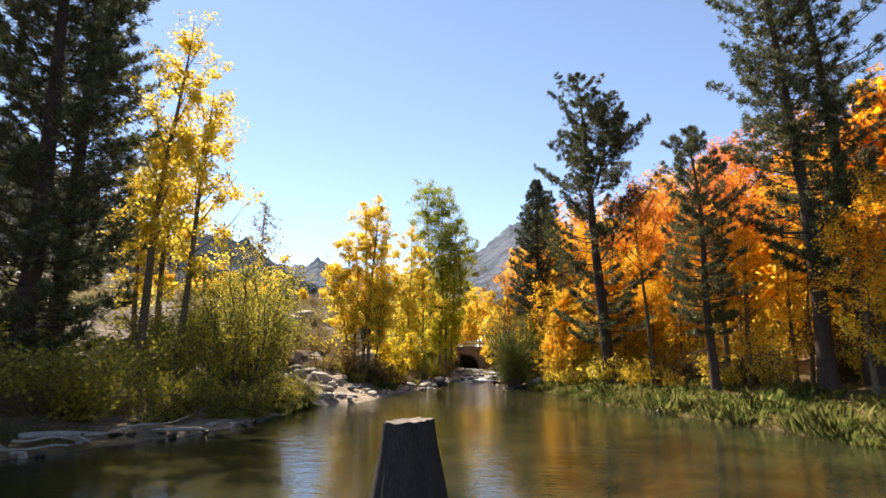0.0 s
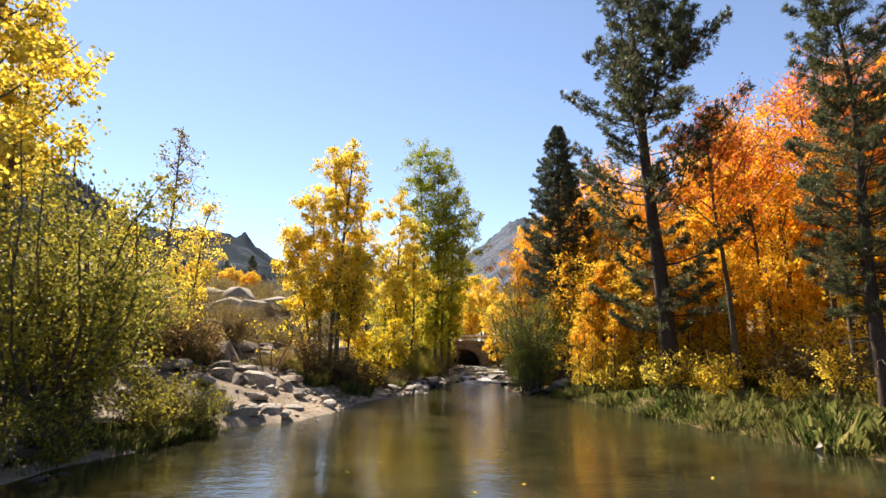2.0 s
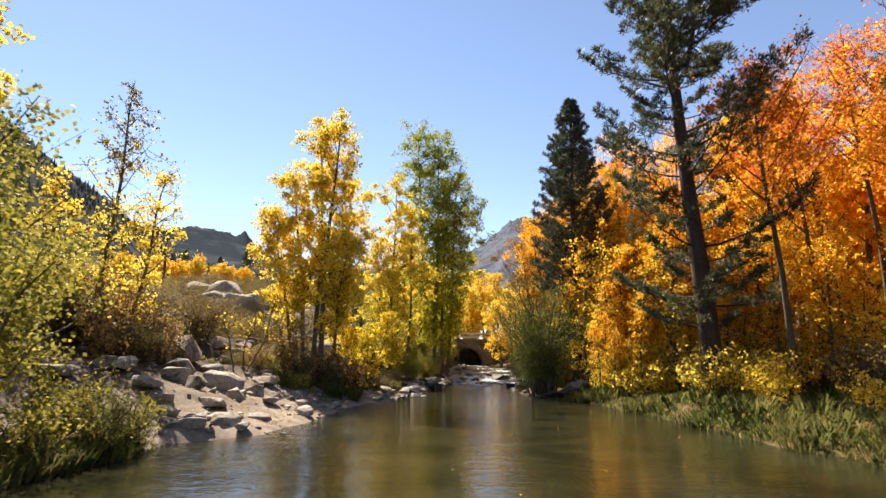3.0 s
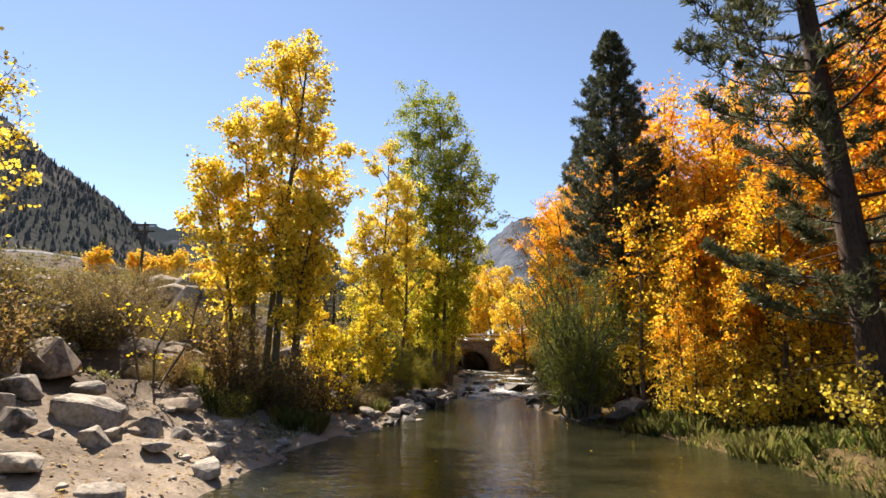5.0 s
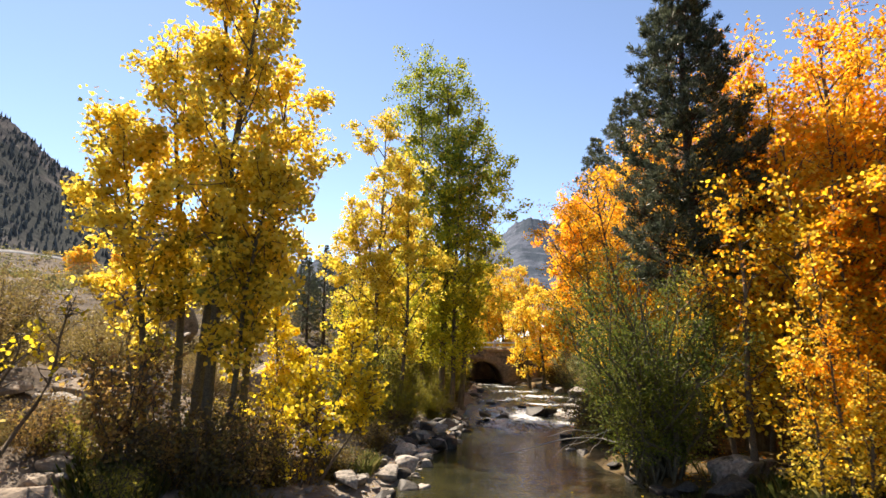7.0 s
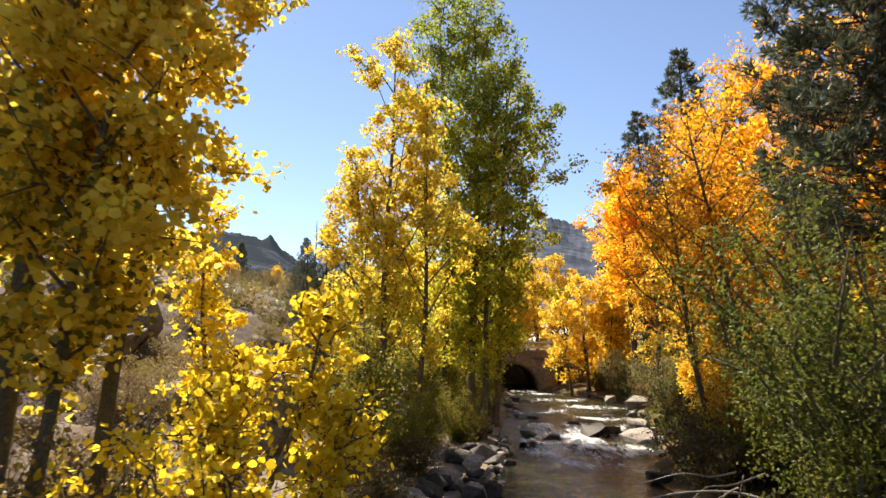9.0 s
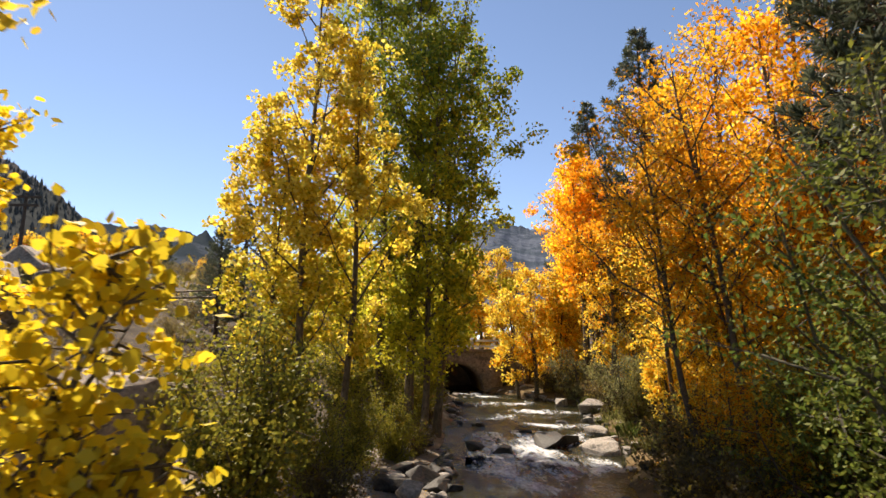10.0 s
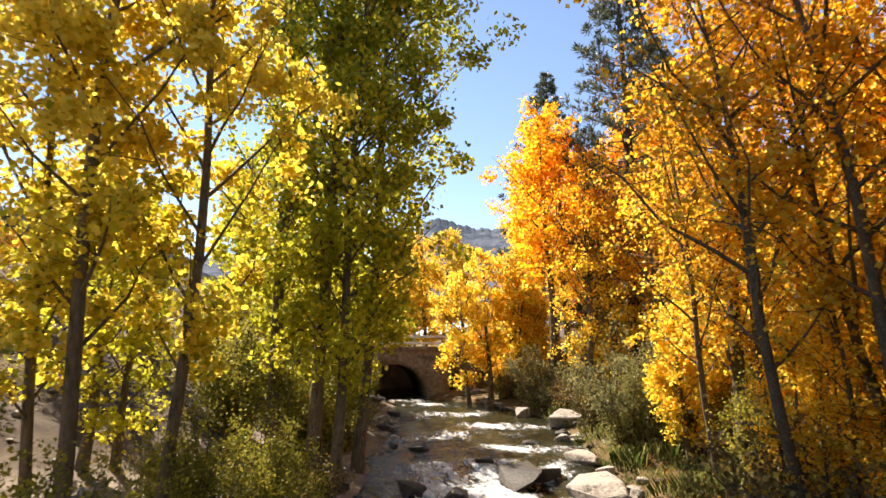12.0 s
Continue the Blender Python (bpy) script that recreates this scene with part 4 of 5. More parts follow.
# ---- the orange grove ----
grove_a = broadleaf("aspen_tree", "tall orange aspen in the autumn grove", "aspen", [(0, 0, 0.3, 0.2, 10.6), (1.0, 0.7, 1.4, 0.8, 9.2)], 2.2, 0.26, ORANGE, 10500, 0.105, 51, at=stand(9.2, 38.8), limbs=22, scatter=0.3, group="orange aspen grove", second=(YELLOW, lambda C: np.clip(0.95 - C[:, 2] / 9.0, 0.05, 0.9)))
grove_b = broadleaf("aspen_tree", "golden orange aspen with a slim dark trunk", "aspen", [(0, 0, -0.3, 0.1, 9.4), (-0.9, 0.6, -1.3, 0.5, 8.0)], 2.1, 0.18, ORANGE, 10500, 0.095, 52, at=stand(8.7, 39.6), limbs=22, scatter=0.3, group="orange aspen grove", second=(YELLOW, lambda C: np.clip(1.1 - C[:, 2] / 7.0, 0.1, 0.9)))
grove_c = broadleaf("aspen_tree", "red-topped aspen in the autumn grove", "aspen", [(0, 0, -0.4, 0.3, 10.4)], 2.4, 0.50, RED, 7800, 0.09, 53, at=stand(10.3, 29.6), limbs=24, scatter=0.28, thick=0.7, bark=BARK_DARK, group="orange aspen grove", second=(ORANGE, lambda C: np.clip(1.3 - C[:, 2] / 9.5, 0.1, 0.95)))
grove_d = broadleaf("aspen_tree", "rust orange aspen with leaning dark stems", "aspen", [(0.3, 0, -1.0, 0.1, 8.9), (-0.6, 0.8, -1.5, 0.9, 7.8), (0.7, 0.6, -0.7, 1.0, 7.2)], 2.3, 0.30, RUST, 12500, 0.078, 54, at=stand(6.3, 45.6), limbs=20, scatter=0.26, thick=0.6, bark=BARK_DARK, group="orange aspen grove", second=(YELLOW, lambda C: np.clip(0.95 - C[:, 2] / 8.5, 0.12, 0.75)))
kinds = (grove_a, grove_b, grove_c)
spots = ((11.4, 35.4, 0, 1.0), (13.2, 33.0, 2, 1.05), (12.0, 40.5, 0, 1.1), (14.6, 37.6, 0, 1.15), (9.8, 43.4, 0, 1.1), (13.0, 28.0, 2, 1.0), (15.6, 30.4, 2, 1.2), (15.4, 43.0, 0, 1.2), (18.0, 36.0, 2, 1.25), (17.6, 25.4, 1, 1.1), (8.6, 34.8, 1, 0.78), (12.0, 25.8, 1, 0.85), (16.4, 22.6, 1, 0.9), (8.4, 47.8, 1, 0.85), (10.8, 48.2, 0, 0.95), (12.8, 46.0, 2, 1.0), (20.0, 31.0, 0, 1.3), (19.5, 42.0, 0, 1.3), (9.4, 50.5, 0, 1.15), (8.8, 46.4, 0, 1.0), (9.6, 52.6, 1, 0.95), (12.4, 53.0, 0, 1.0), (15.6, 50.0, 2, 1.1), (11.2, 57.6, 1, 1.0), (9.6, 60.2, 1, 0.95), (11.5, 33.0, 1, 0.7), (14.4, 25.0, 1, 0.7), (21.0, 26.0, 0, 1.2), (22.0, 37.0, 2, 1.3), (18.6, 48.0, 0, 1.3), (13.4, 17.6, 1, 0.78))
for n, (x, y, kind, k) in enumerate(spots):
    c = copy_thing(kinds[kind], pose(*stand(x, y, 0.05), 0, 0, 47 * n))
    c.scale = (k, k, k * (0.94 + 0.03 * (n % 5)))
slim = broadleaf("aspen_tree", "young yellow aspens with slim dark stems", "aspen", [(0, 0, -0.3, 0.1, 6.6), (0.7, 0.4, 0.6, 0.5, 6.0), (-0.8, 0.3, -1.2, 0.4, 5.4), (0.2, -0.6, 0.5, -0.9, 4.8), (1.3, -0.2, 1.6, 0.0, 4.4)], 0.95, 0.16, YELLOW, 7600, 0.085, 58, at=stand(7.6, 40.4), limbs=16, scatter=0.2, thick=0.7, bark=BARK_DARK, rounded=True, group="young yellow aspens", second=(ORANGE, lambda C: np.clip(C[:, 2] / 7.0, 0.1, 0.8)))
for x, y, k, turn in ((6.9, 37.0, 1.05, 130), (7.4, 35.7, 0.85, 40), (8.3, 37.0, 1.1, 290), (8.9, 37.8, 1.2, 250), (10.8, 36.4, 1.2, 15), (6.4, 34.7, 0.5, 340), (7.6, 34.4, 0.62, 80), (9.4, 35.2, 0.95, 170), (11.6, 34.2, 1.1, 220), (9.8, 33.0, 0.7, 160), (12.8, 31.4, 0.85, 60), (8.1, 48.2, 0.55, 90), (9.7, 49.8, 0.6, 300), (7.0, 44.9, 0.5, 30), (5.4, 44.0, 0.42, 120), (6.2, 43.2, 0.55, 200), (5.9, 46.6, 0.45, 310), (6.9, 46.2, 0.7, 10), (8.4, 45.0, 0.9, 75), (7.4, 43.4, 0.75, 145), (9.4, 46.8, 1.0, 235)):
    c = copy_thing(slim, pose(*stand(x, y, 0.05), 0, 0, turn))
    c.scale = (k, k, k)
grove_far = broadleaf("aspen_tree", "orange aspen deep in the autumn grove", "aspen", [(0, 0, 0.3, 0.2, 10.0), (1.0, 0.7, 1.4, 0.8, 8.6)], 2.5, 0.08, ORANGE, 3600, 0.30, 57, at=stand(23.0, 24.0), limbs=16, scatter=0.36, group="orange aspen grove", second=(YELLOW, lambda C: np.clip(1.0 - C[:, 2] / 6.0, 0.05, 0.8)))
rng = np.random.default_rng(12)
for n in range(34):
    y = 20 + 46 * (n + rng.uniform(0, 1)) / 34
    c = copy_thing(grove_far, pose(*stand(rng.uniform(19, 34), y, 0.4), 0, 0, 61 * n))
    k = rng.uniform(1.0, 1.4)
    c.scale = (k, k, k * 0.95)
for x, y, k, turn in ((8.0, 50.2, 0.9, 30), (7.9, 44.1, 0.85, -20)):
    c = copy_thing(grove_d, pose(*stand(x, y, 0.05), 0, 0, turn))
    c.scale = (k, k, k)
far_tall = broadleaf("aspen_tree", "tall orange aspen with a bare slanting trunk near the bridge", "aspen", [(0, 0, -0.5, 0, 12.4), (0.7, 0.3, 0.6, 0.4, 11.5), (1.6, 0.8, 1.8, 1.0, 10.4)], 2.3, 0.36, ORANGE, 16000, 0.14, 55, at=stand(8.2, 62.6), limbs=24, scatter=0.3, group="aspens near the bridge")
gold = broadleaf("aspen_tree", "bushy golden aspen on the bank by the bridge", "aspen", [(0, 0, -0.4, 0.2, 6.8), (0.9, 0.5, 1.2, 0.7, 6.2), (-0.9, 0.5, -1.5, 0.4, 5.2), (1.8, 0.9, 2.2, 0.9, 5.0)], 1.7, 0.08, YELLOW, 14000, 0.14, 56, at=stand(6.5, 66.4), limbs=18, scatter=0.26, group="aspens near the bridge", second=(ORANGE, lambda C: 0.25 + 0 * C[:, 2]))
for ob, x, y, k, turn in ((gold, 8.6, 67.6, 1.0, 80), (gold, 5.6, 74.5, 1.05, 170), (gold, 10.2, 64.6, 0.9, 260), (gold, 1.0, 78.0, 1.2, 20), (gold, 4.0, 82.0, 1.3, 220), (gold, 8.7, 53.6, 0.62, 200), (gold, 10.2, 52.2, 0.72, 310), (gold, 8.9, 49.4, 0.5, 40), (far_tall, 10.8, 72.0, 1.0, 60), (gold, -2.5, 76.0, 1.0, 130), (far_tall, 14.0, 66.0, 1.1, 120)):
    c = copy_thing(ob, pose(*stand(x, y, 0.05), 0, 0, turn))
    c.scale = (k, k, k)

# ---- right bank underwood ----
for n, (x, y, k) in enumerate(((7.2, 48.8, 0.7), (9.2, 50.6, 0.9), (8.4, 53.6, 0.8), (9.6, 55.6, 1.0))):
    c = copy_thing(bank_bush, pose(*stand(x, y, 0.05), 0, 0, 77 * n))
    c.scale = (k, k, k)
willow = shrub("willow_bush", "green willow bush leaning over the creek", "willow", stand(4.5, 38.3), 5.5, 2.2, WILLOW, 33000, 0.068, 61, stems=56, long_leaf=0.48, scatter=0.20, low=0.22, bark=BARK_WILLOW, spread=1.1)
for x, y, k, turn in ((4.6, 43.6, 0.8, 20), (5.2, 44.6, 0.9, 110), (6.9, 44.4, 1.1, 160)):
    c = copy_thing(thicket, pose(*stand(x, y, 0.05), 0, 0, turn))
    c.scale = (k, k, k)
shrub("willow_bush", "grey-green willow by the rapids", "willow", stand(7.6, 54.8), 3.2, 1.6, SAGE, 9000, 0.10, 62, stems=26, long_leaf=0.4, scatter=0.18)
shrub("willow_bush", "green willow in the shade of rust aspens", "willow", stand(6.1, 42.6), 3.4, 1.6, WILLOW, 9000, 0.10, 63, stems=26, long_leaf=0.4, scatter=0.2)
shrub("willow_bush", "pale willow on the stones under the bridge", "willow", stand(7.9, 63.2), 3.0, 1.6, SAGE, 6000, 0.10, 64, stems=22, long_leaf=0.4, scatter=0.18)
under = shrub("aspen_shrub", "knee-high yellow aspen shoots over the grass", "shrub", stand(7.9, 29.6), 2.1, 1.0, YELLOW, 1150, 0.092, 65, stems=13, group="yellow shoots on the bank", scatter=0.12, low=0.35)
for n, (x, y, k) in enumerate(((8.0, 33.6, 0.9), (9.2, 28.6, 0.9), (10.2, 31.6, 1.1), (7.6, 36.0, 1.0), (9.6, 26.0, 0.6), (12.0, 27.2, 1.0), (13.2, 24.0, 1.0), (11.6, 24.6, 0.7), (9.0, 33.6, 1.4), (14.0, 30.0, 1.2), (15.0, 21.6, 1.0), (8.6, 38.0, 1.1), (7.2, 33.4, 0.9), (6.6, 35.6, 0.8), (9.8, 30.2, 0.8), (13.5, 31.0, 1.6), (15.0, 28.5, 1.6), (14.6, 33.5, 1.6), (16.5, 31.0, 1.8), (12.4, 33.2, 1.4))):
    c = copy_thing(under, pose(*stand(x, y, 0.05), 0, 0, 63 * n))
    c.scale = (k, k, k)


# ---- grass ----
def grass(name, label, spots, count, h, seed, mat=None):
    """Tussocks: blades that arch outwards from each foot, of a height of its own."""
    rng = np.random.default_rng(seed)
    cx, cy, sp = np.array(spots).T
    tall = rng.uniform(0.3, 1.6, len(cx)) * (0.75 + 0.45 * wobble(cx, cy, 1.7, seed))
    pick = rng.integers(0, len(cx), count)
    off = np.clip(rng.normal(size=(count, 2)), -1.8, 1.8) * sp[pick][:, None]
    x, y = cx[pick] + off[:, 0], cy[pick] + off[:, 1]
    keep = (x > np.interp(y, *RIGHT_SHORE) - 0.25) | (x < np.interp(y, *LEFT_SHORE) + 0.2)
    x, y, pick, off = x[keep], y[keep], pick[keep], off[keep]
    n = len(x)
    foot = np.stack([x, y, land(x, y) - 0.03], -1)
    a = np.arctan2(off[:, 1], off[:, 0]) + rng.normal(size=n) * 0.7
    out = np.stack([np.cos(a), np.sin(a), 0 * a], -1)
    side = np.stack([-np.sin(a), np.cos(a), 0 * a], -1) * rng.uniform(0.0025, 0.006, (n, 1))
    hh = h * (tall[pick] * rng.uniform(0.6, 1.15, n))[:, None]
    lean = rng.uniform(0.15, 0.9, (n, 1)) * hh
    up = np.array([0, 0, 1.0])
    q = foot + up * hh * 0.5 + out * lean * 0.2
    m = foot + up * hh * 0.85 + out * lean * 0.6
    t = foot + up * hh * rng.uniform(0.7, 1.0, (n, 1)) + out * lean * 1.1
    V = np.stack([foot - side, foot + side, q + side, m + side * 0.7, t, m - side * 0.7, q - side], 1).reshape(-1, 3)
    ob = part_np(name, [(V, np.arange(n * 7).reshape(n, 7))], mat or GRASS, None, label)
    return tagged(ob, category="grass", kind="stuff")


rng = np.random.default_rng(9)
edge = [(float(np.interp(y, *RIGHT_SHORE)) + rng.uniform(-0.15, 1.6), y, rng.uniform(0.08, 0.32)) for y in np.arange(9, 37, 0.07)]
grass("grass", "long green and straw grass along the pond's edge", edge, 26000, 0.36, 71)
meadow = [(float(np.interp(y, *RIGHT_SHORE)) + rng.uniform(0.8, 6.5), y, rng.uniform(0.08, 0.25)) for y in np.arange(8, 38, 0.05)]
grass("grass", "dry meadow grass under the aspens", meadow, 36000, 0.32, 72)
bank = [(float(np.interp(y, *RIGHT_SHORE)) + rng.uniform(0.0, 3.2), y, rng.uniform(0.08, 0.22)) for y in np.arange(50, 62, 0.06)]
grass("grass", "green grass on the shaded creek bank", bank, 9000, 0.40, 74)
tufts = [(-5.1, 21.4, 0.35), (-5.2, 22.2, 0.4), (-5.0, 23.0, 0.4), (-5.6, 20.4, 0.4), (-5.6, 24.0, 0.3), (-6.0, 18.6, 0.4), (-3.2, 34.0, 0.3), (-3.6, 33.2, 0.35), (-5.0, 34.2, 0.35), (-2.2, 38.6, 0.3), (-7.4, 15.6, 0.4), (-8.6, 12.9, 0.5)]
shore_bush = shrub("shore_shrub", "small olive willow shoots in the shallows", "shrub", stand(-5.2, 22.4), 1.1, 0.8, SHORE_LEAF, 1700, 0.07, 46, stems=18, group="shore shoots", scatter=0.13, long_leaf=0.45)
for x, y, k, turn in ((-5.5, 21.2, 1.1, 50), (-5.1, 23.4, 0.9, 140), (-6.0, 22.4, 1.3, 230), (-5.8, 19.0, 1.2, 320), (-6.6, 24.2, 1.0, 20), (-7.2, 16.0, 1.2, 100), (-4.7, 33.6, 0.7, 180), (-5.9, 34.6, 0.9, 260)):
    c = copy_thing(shore_bush, pose(*stand(x, y, 0.04), 0, 0, turn))
    c.scale = (k, k, k)
grass("grass", "green grass tufts at the stony shore", tufts, 9000, 0.42, 73)


# ---- fallen leaves ----
def fallen(label, spots, mat, size, seed, z=None):
    """Single leaves lying flat, slightly curled."""
    rng = np.random.default_rng(seed)
    x, y = np.array(spots).T
    level = (land(x, y) if z is None else np.full(len(x), z)) + rng.uniform(0.008, 0.03, len(x))
    V, F = leaves_at(rng, np.zeros((len(x), 3)), size, 0.9, True)
    V = V.reshape(len(x), 6, 3) * [1.0, 1.0, 0.25] + np.stack([x, y, level], -1)[:, None]
    return tagged(part_np("fallen_leaves", [(V.reshape(-1, 3), F)], mat, None, label), category="leaves", kind="stuff")


rng = np.random.default_rng(57)
left_spots = [(float(np.interp(y, *LEFT_SHORE)) - 0.2 - rng.exponential(2.2), y) for y in rng.uniform(26, 50, 4200)]
right_spots = [(float(np.interp(y, *RIGHT_SHORE)) + 0.6 + rng.exponential(3.0), y) for y in rng.uniform(18, 56, 6500)]
afloat = [(rng.uniform(-3.5, 5.5), y) for y in rng.uniform(14, 40, 42)]
fallen("withered aspen leaves strewn over sand and stones", left_spots, DEAD_LEAF, 0.065, 58)
fallen("yellow and orange aspen leaves strewn under the grove", right_spots, ORANGE, 0.075, 59)
fallen("single yellow leaves adrift on the pond", [p for p in afloat if float(np.interp(p[1], *LEFT_SHORE)) < p[0] < float(np.interp(p[1], *RIGHT_SHORE))], BRIGHT, 0.06, 60, 0.0)


# ---- rocks ----
def rock_mesh(seed, flat=0.7, mat=None):
    rng = np.random.default_rng(seed)
    bm = bmesh.new()
    q = unit(rng.normal(size=(17, 3)))
    q = 0.62 * q / np.abs(q).max(1, keepdims=True) + 0.38 * q
    for p in q * rng.uniform(0.85, 1.05, (17, 1)):
        bm.verts.new(p * [0.5, 0.5, 0.5 * flat])
    bmesh.ops.convex_hull(bm, input=bm.verts)
    bmesh.ops.delete(bm, geom=[v for v in bm.verts if not v.link_faces], context="VERTS")
    bmesh.ops.bevel(bm, geom=bm.edges[:], offset=0.025, segments=1, affect="EDGES")
    bmesh.ops.triangulate(bm, faces=bm.faces[:])
    bmesh.ops.subdivide_edges(bm, edges=bm.edges[:], cuts=1)
    for v in bm.verts:
        v.co *= 1 + 0.06 * noise.noise(v.co * 5 + Vector((seed, 0, 0)))
    me = bpy.data.meshes.new("rock")
    bm.to_mesh(me)
    bm.free()
    me.materials.append(mat or ROCK)
    return me


ROCKS = {m.name: [rock_mesh(100 + 10 * i + j, 0.55 + 0.07 * j, m) for j in range(6)] for i, m in enumerate((ROCK, ROCK_TAN, ROCK_DARK))}


def rock(x, y, size, mat, label, seed, z=None, squash=1.0, group=""):
    rng = np.random.default_rng(seed)
    ob = new("rock", ROCKS[mat.name][seed % 6])
    at = ground_z(x, y) if z is None else z
    ob.matrix_basis = pose(x, y, at + 0.16 * size * squash, rng.uniform(-10, 10), rng.uniform(-10, 10), rng.uniform(0, 360)) @ Matrix.Diagonal((size * rng.uniform(0.95, 1.25), size * rng.uniform(0.8, 1.0), size * squash, 1))
    return tagged(ob, label, "rock", group)


shore = ((-5.95, 29.9, 1.2), (-5.14, 30.6, 0.85), (-3.66, 30.0, 0.55), (-5.15, 28.9, 0.6), (-4.35, 29.1, 0.5), (-6.9, 31.5, 0.9), (-4.32, 25.51, 0.62), (-4.74, 25.34, 0.4), (-5.47, 25.45, 0.5), (-6.11, 28.21, 0.7), (-5.07, 27.11, 0.7), (-3.84, 25.32, 0.42), (-4.65, 24.76, 0.5), (-3.08, 25.79, 0.3), (-6.8, 28.56, 0.75), (-6.1, 30.9, 0.6), (-6.6, 26.84, 0.8), (-7.6, 27.6, 0.9), (-3.3, 28.6, 0.55), (-5.3, 29.6, 0.4), (-7.2, 29.9, 0.8), (-4.4, 32.6, 0.35), (-8.0, 25.6, 0.8))
for n, (x, y, s) in enumerate(shore):
    rock(x, y, s, ROCK, "pale angular granite rock on the sandbar", 200 + n, squash=0.8, group="sandbar rocks")
rock(-8.0, 31.9, 1.5, ROCK_TAN, "large rounded tan boulder on the slope", 230)
rock(-8.5, 32.8, 1.1, ROCK_TAN, "tan boulder half behind a larger one", 231)
rock(-8.3, 30.6, 1.5, ROCK, "broad pale granite slab on the slope", 232, squash=0.5)
rock(-11.6, 32.4, 1.6, ROCK_TAN, "big shaded boulder under the aspens", 233)
rock(-10.4, 33.0, 1.0, ROCK_TAN, "shaded boulder under the aspens", 234)
rock(-9.0, 29.4, 0.9, ROCK, "pale granite rock under the aspens", 235)
rock(-5.1, 43.7, 2.8, ROCK_TAN, "huge smooth tan boulder beside the path", 239, z=1.25, squash=0.8)
rock(-7.0, 44.6, 1.3, ROCK_TAN, "rounded tan boulder beside the path", 237)
for n, (x, y, s) in enumerate(((-1.15, 41.2, 0.8), (-1.98, 37.1, 0.8), (-0.62, 37.9, 0.6), (-1.3, 38.4, 0.7), (-1.0, 39.6, 0.75), (-0.5, 40.4, 0.5), (-1.7, 39.6, 0.6), (-2.2, 38.2, 0.7))):
    rock(x, y, s, ROCK, "pale granite rock at the creek's edge", 240 + n, squash=0.75, group="creek edge rocks")
for n in range(26):
    s = n / 25
    rock(-5.6 - 3.4 * s + 0.35 * math.sin(9 * s), 32.4 + 9.0 * s, 0.35 + 0.5 * abs(math.sin(n * 1.7)), ROCK if n % 4 == 0 else ROCK_TAN, "flat tan stone of the rough trail up the slope", 830 + n, squash=0.6, group="trail stones")
rock(6.0, 37.6, 1.5, ROCK, "broad pale granite rock under the willow", 250, squash=0.6)
rock(5.2, 36.6, 1.2, ROCK_DARK, "dark rock under the willow", 251, squash=0.6)
for n, (x, y, s, q) in enumerate(((5.2, 51.6, 1.4, 0.62), (7.2, 55.6, 0.9, 0.7), (7.3, 59.2, 1.3, 0.9), (6.6, 57.2, 0.6, 0.6), (6.0, 54.2, 1.0, 0.7), (6.6, 69.0, 1.6, 0.7), (5.6, 68.2, 0.8, 0.7), (5.0, 69.4, 0.7, 0.7), (7.6, 66.5, 1.2, 0.7), (6.8, 62.4, 0.9, 0.7))):
    rock(x, y, s, ROCK, "pale granite boulder in the rapids", 260 + n, z=float(np.interp(y, *LEVEL)) - 0.05, squash=q, group="boulders in the rapids")
for n, (x, y, s) in enumerate(((4.05, 52.5, 1.25), (2.35, 51.6, 0.8), (2.9, 50.2, 0.5), (1.6, 52.4, 0.8), (4.6, 53.0, 0.9), (3.5, 54.2, 0.6), (2.2, 56.0, 0.5), (5.4, 56.6, 0.5))):
    rock(x, y, s, ROCK_DARK, "dark wet boulder with water breaking over it", 280 + n, z=float(np.interp(y, *LEVEL)) - 0.08, squash=0.7, group="wet boulders")
rng = np.random.default_rng(37)
for n in range(34):
    y = rng.uniform(41, 51)
    rock(float(np.interp(y, *LEFT_SHORE)) - rng.uniform(-0.3, 1.3), y, rng.uniform(0.35, 0.85), ROCK_DARK if n % 3 else ROCK, "dark stone on the creek bank", 760 + n, squash=0.8, group="shaded bank stones")
rng = np.random.default_rng(31)
for n in range(95):
    y = rng.uniform(36.5, 69)
    left_side = rng.uniform() < 0.62
    x = float(np.interp(y, *LEFT_SHORE)) - rng.exponential(0.5) + 0.25 if left_side else float(np.interp(y, *RIGHT_SHORE)) + rng.exponential(0.4) - 0.25
    rock(x, y, rng.uniform(0.18, 0.6), ROCK_DARK if rng.uniform() < 0.55 else ROCK, "small stone along the creek", 300 + n, squash=0.75, group="creek stones")
for n in range(110):
    y = rng.uniform(23.5, 50)
    x = float(np.interp(y, *LEFT_SHORE)) - 0.2 - rng.uniform(0, 1) ** 1.4 * 9
    rock(x, y, rng.uniform(0.10, 0.6), ROCK if rng.uniform() < 0.6 else ROCK_TAN, "loose stone on the sandy slope", 500 + n, squash=0.7, group="slope stones")
for n, (x, y, s) in enumerate(((-7.3, 37.4, 0.8), (-6.8, 38.4, 0.7), (-7.8, 38.6, 0.9), (-7.0, 39.8, 0.8), (-8.4, 36.4, 0.7), (-7.9, 35.4, 0.8), (-6.6, 36.6, 0.6), (-9.6, 34.6, 1.1), (-10.8, 35.2, 1.2), (-12.4, 30.0, 1.2), (-13.6, 34.6, 1.4))):
    rock(x, y, s, ROCK_TAN, "weathered tan rock on the slope", 700 + n, squash=0.75, group="slope rocks")


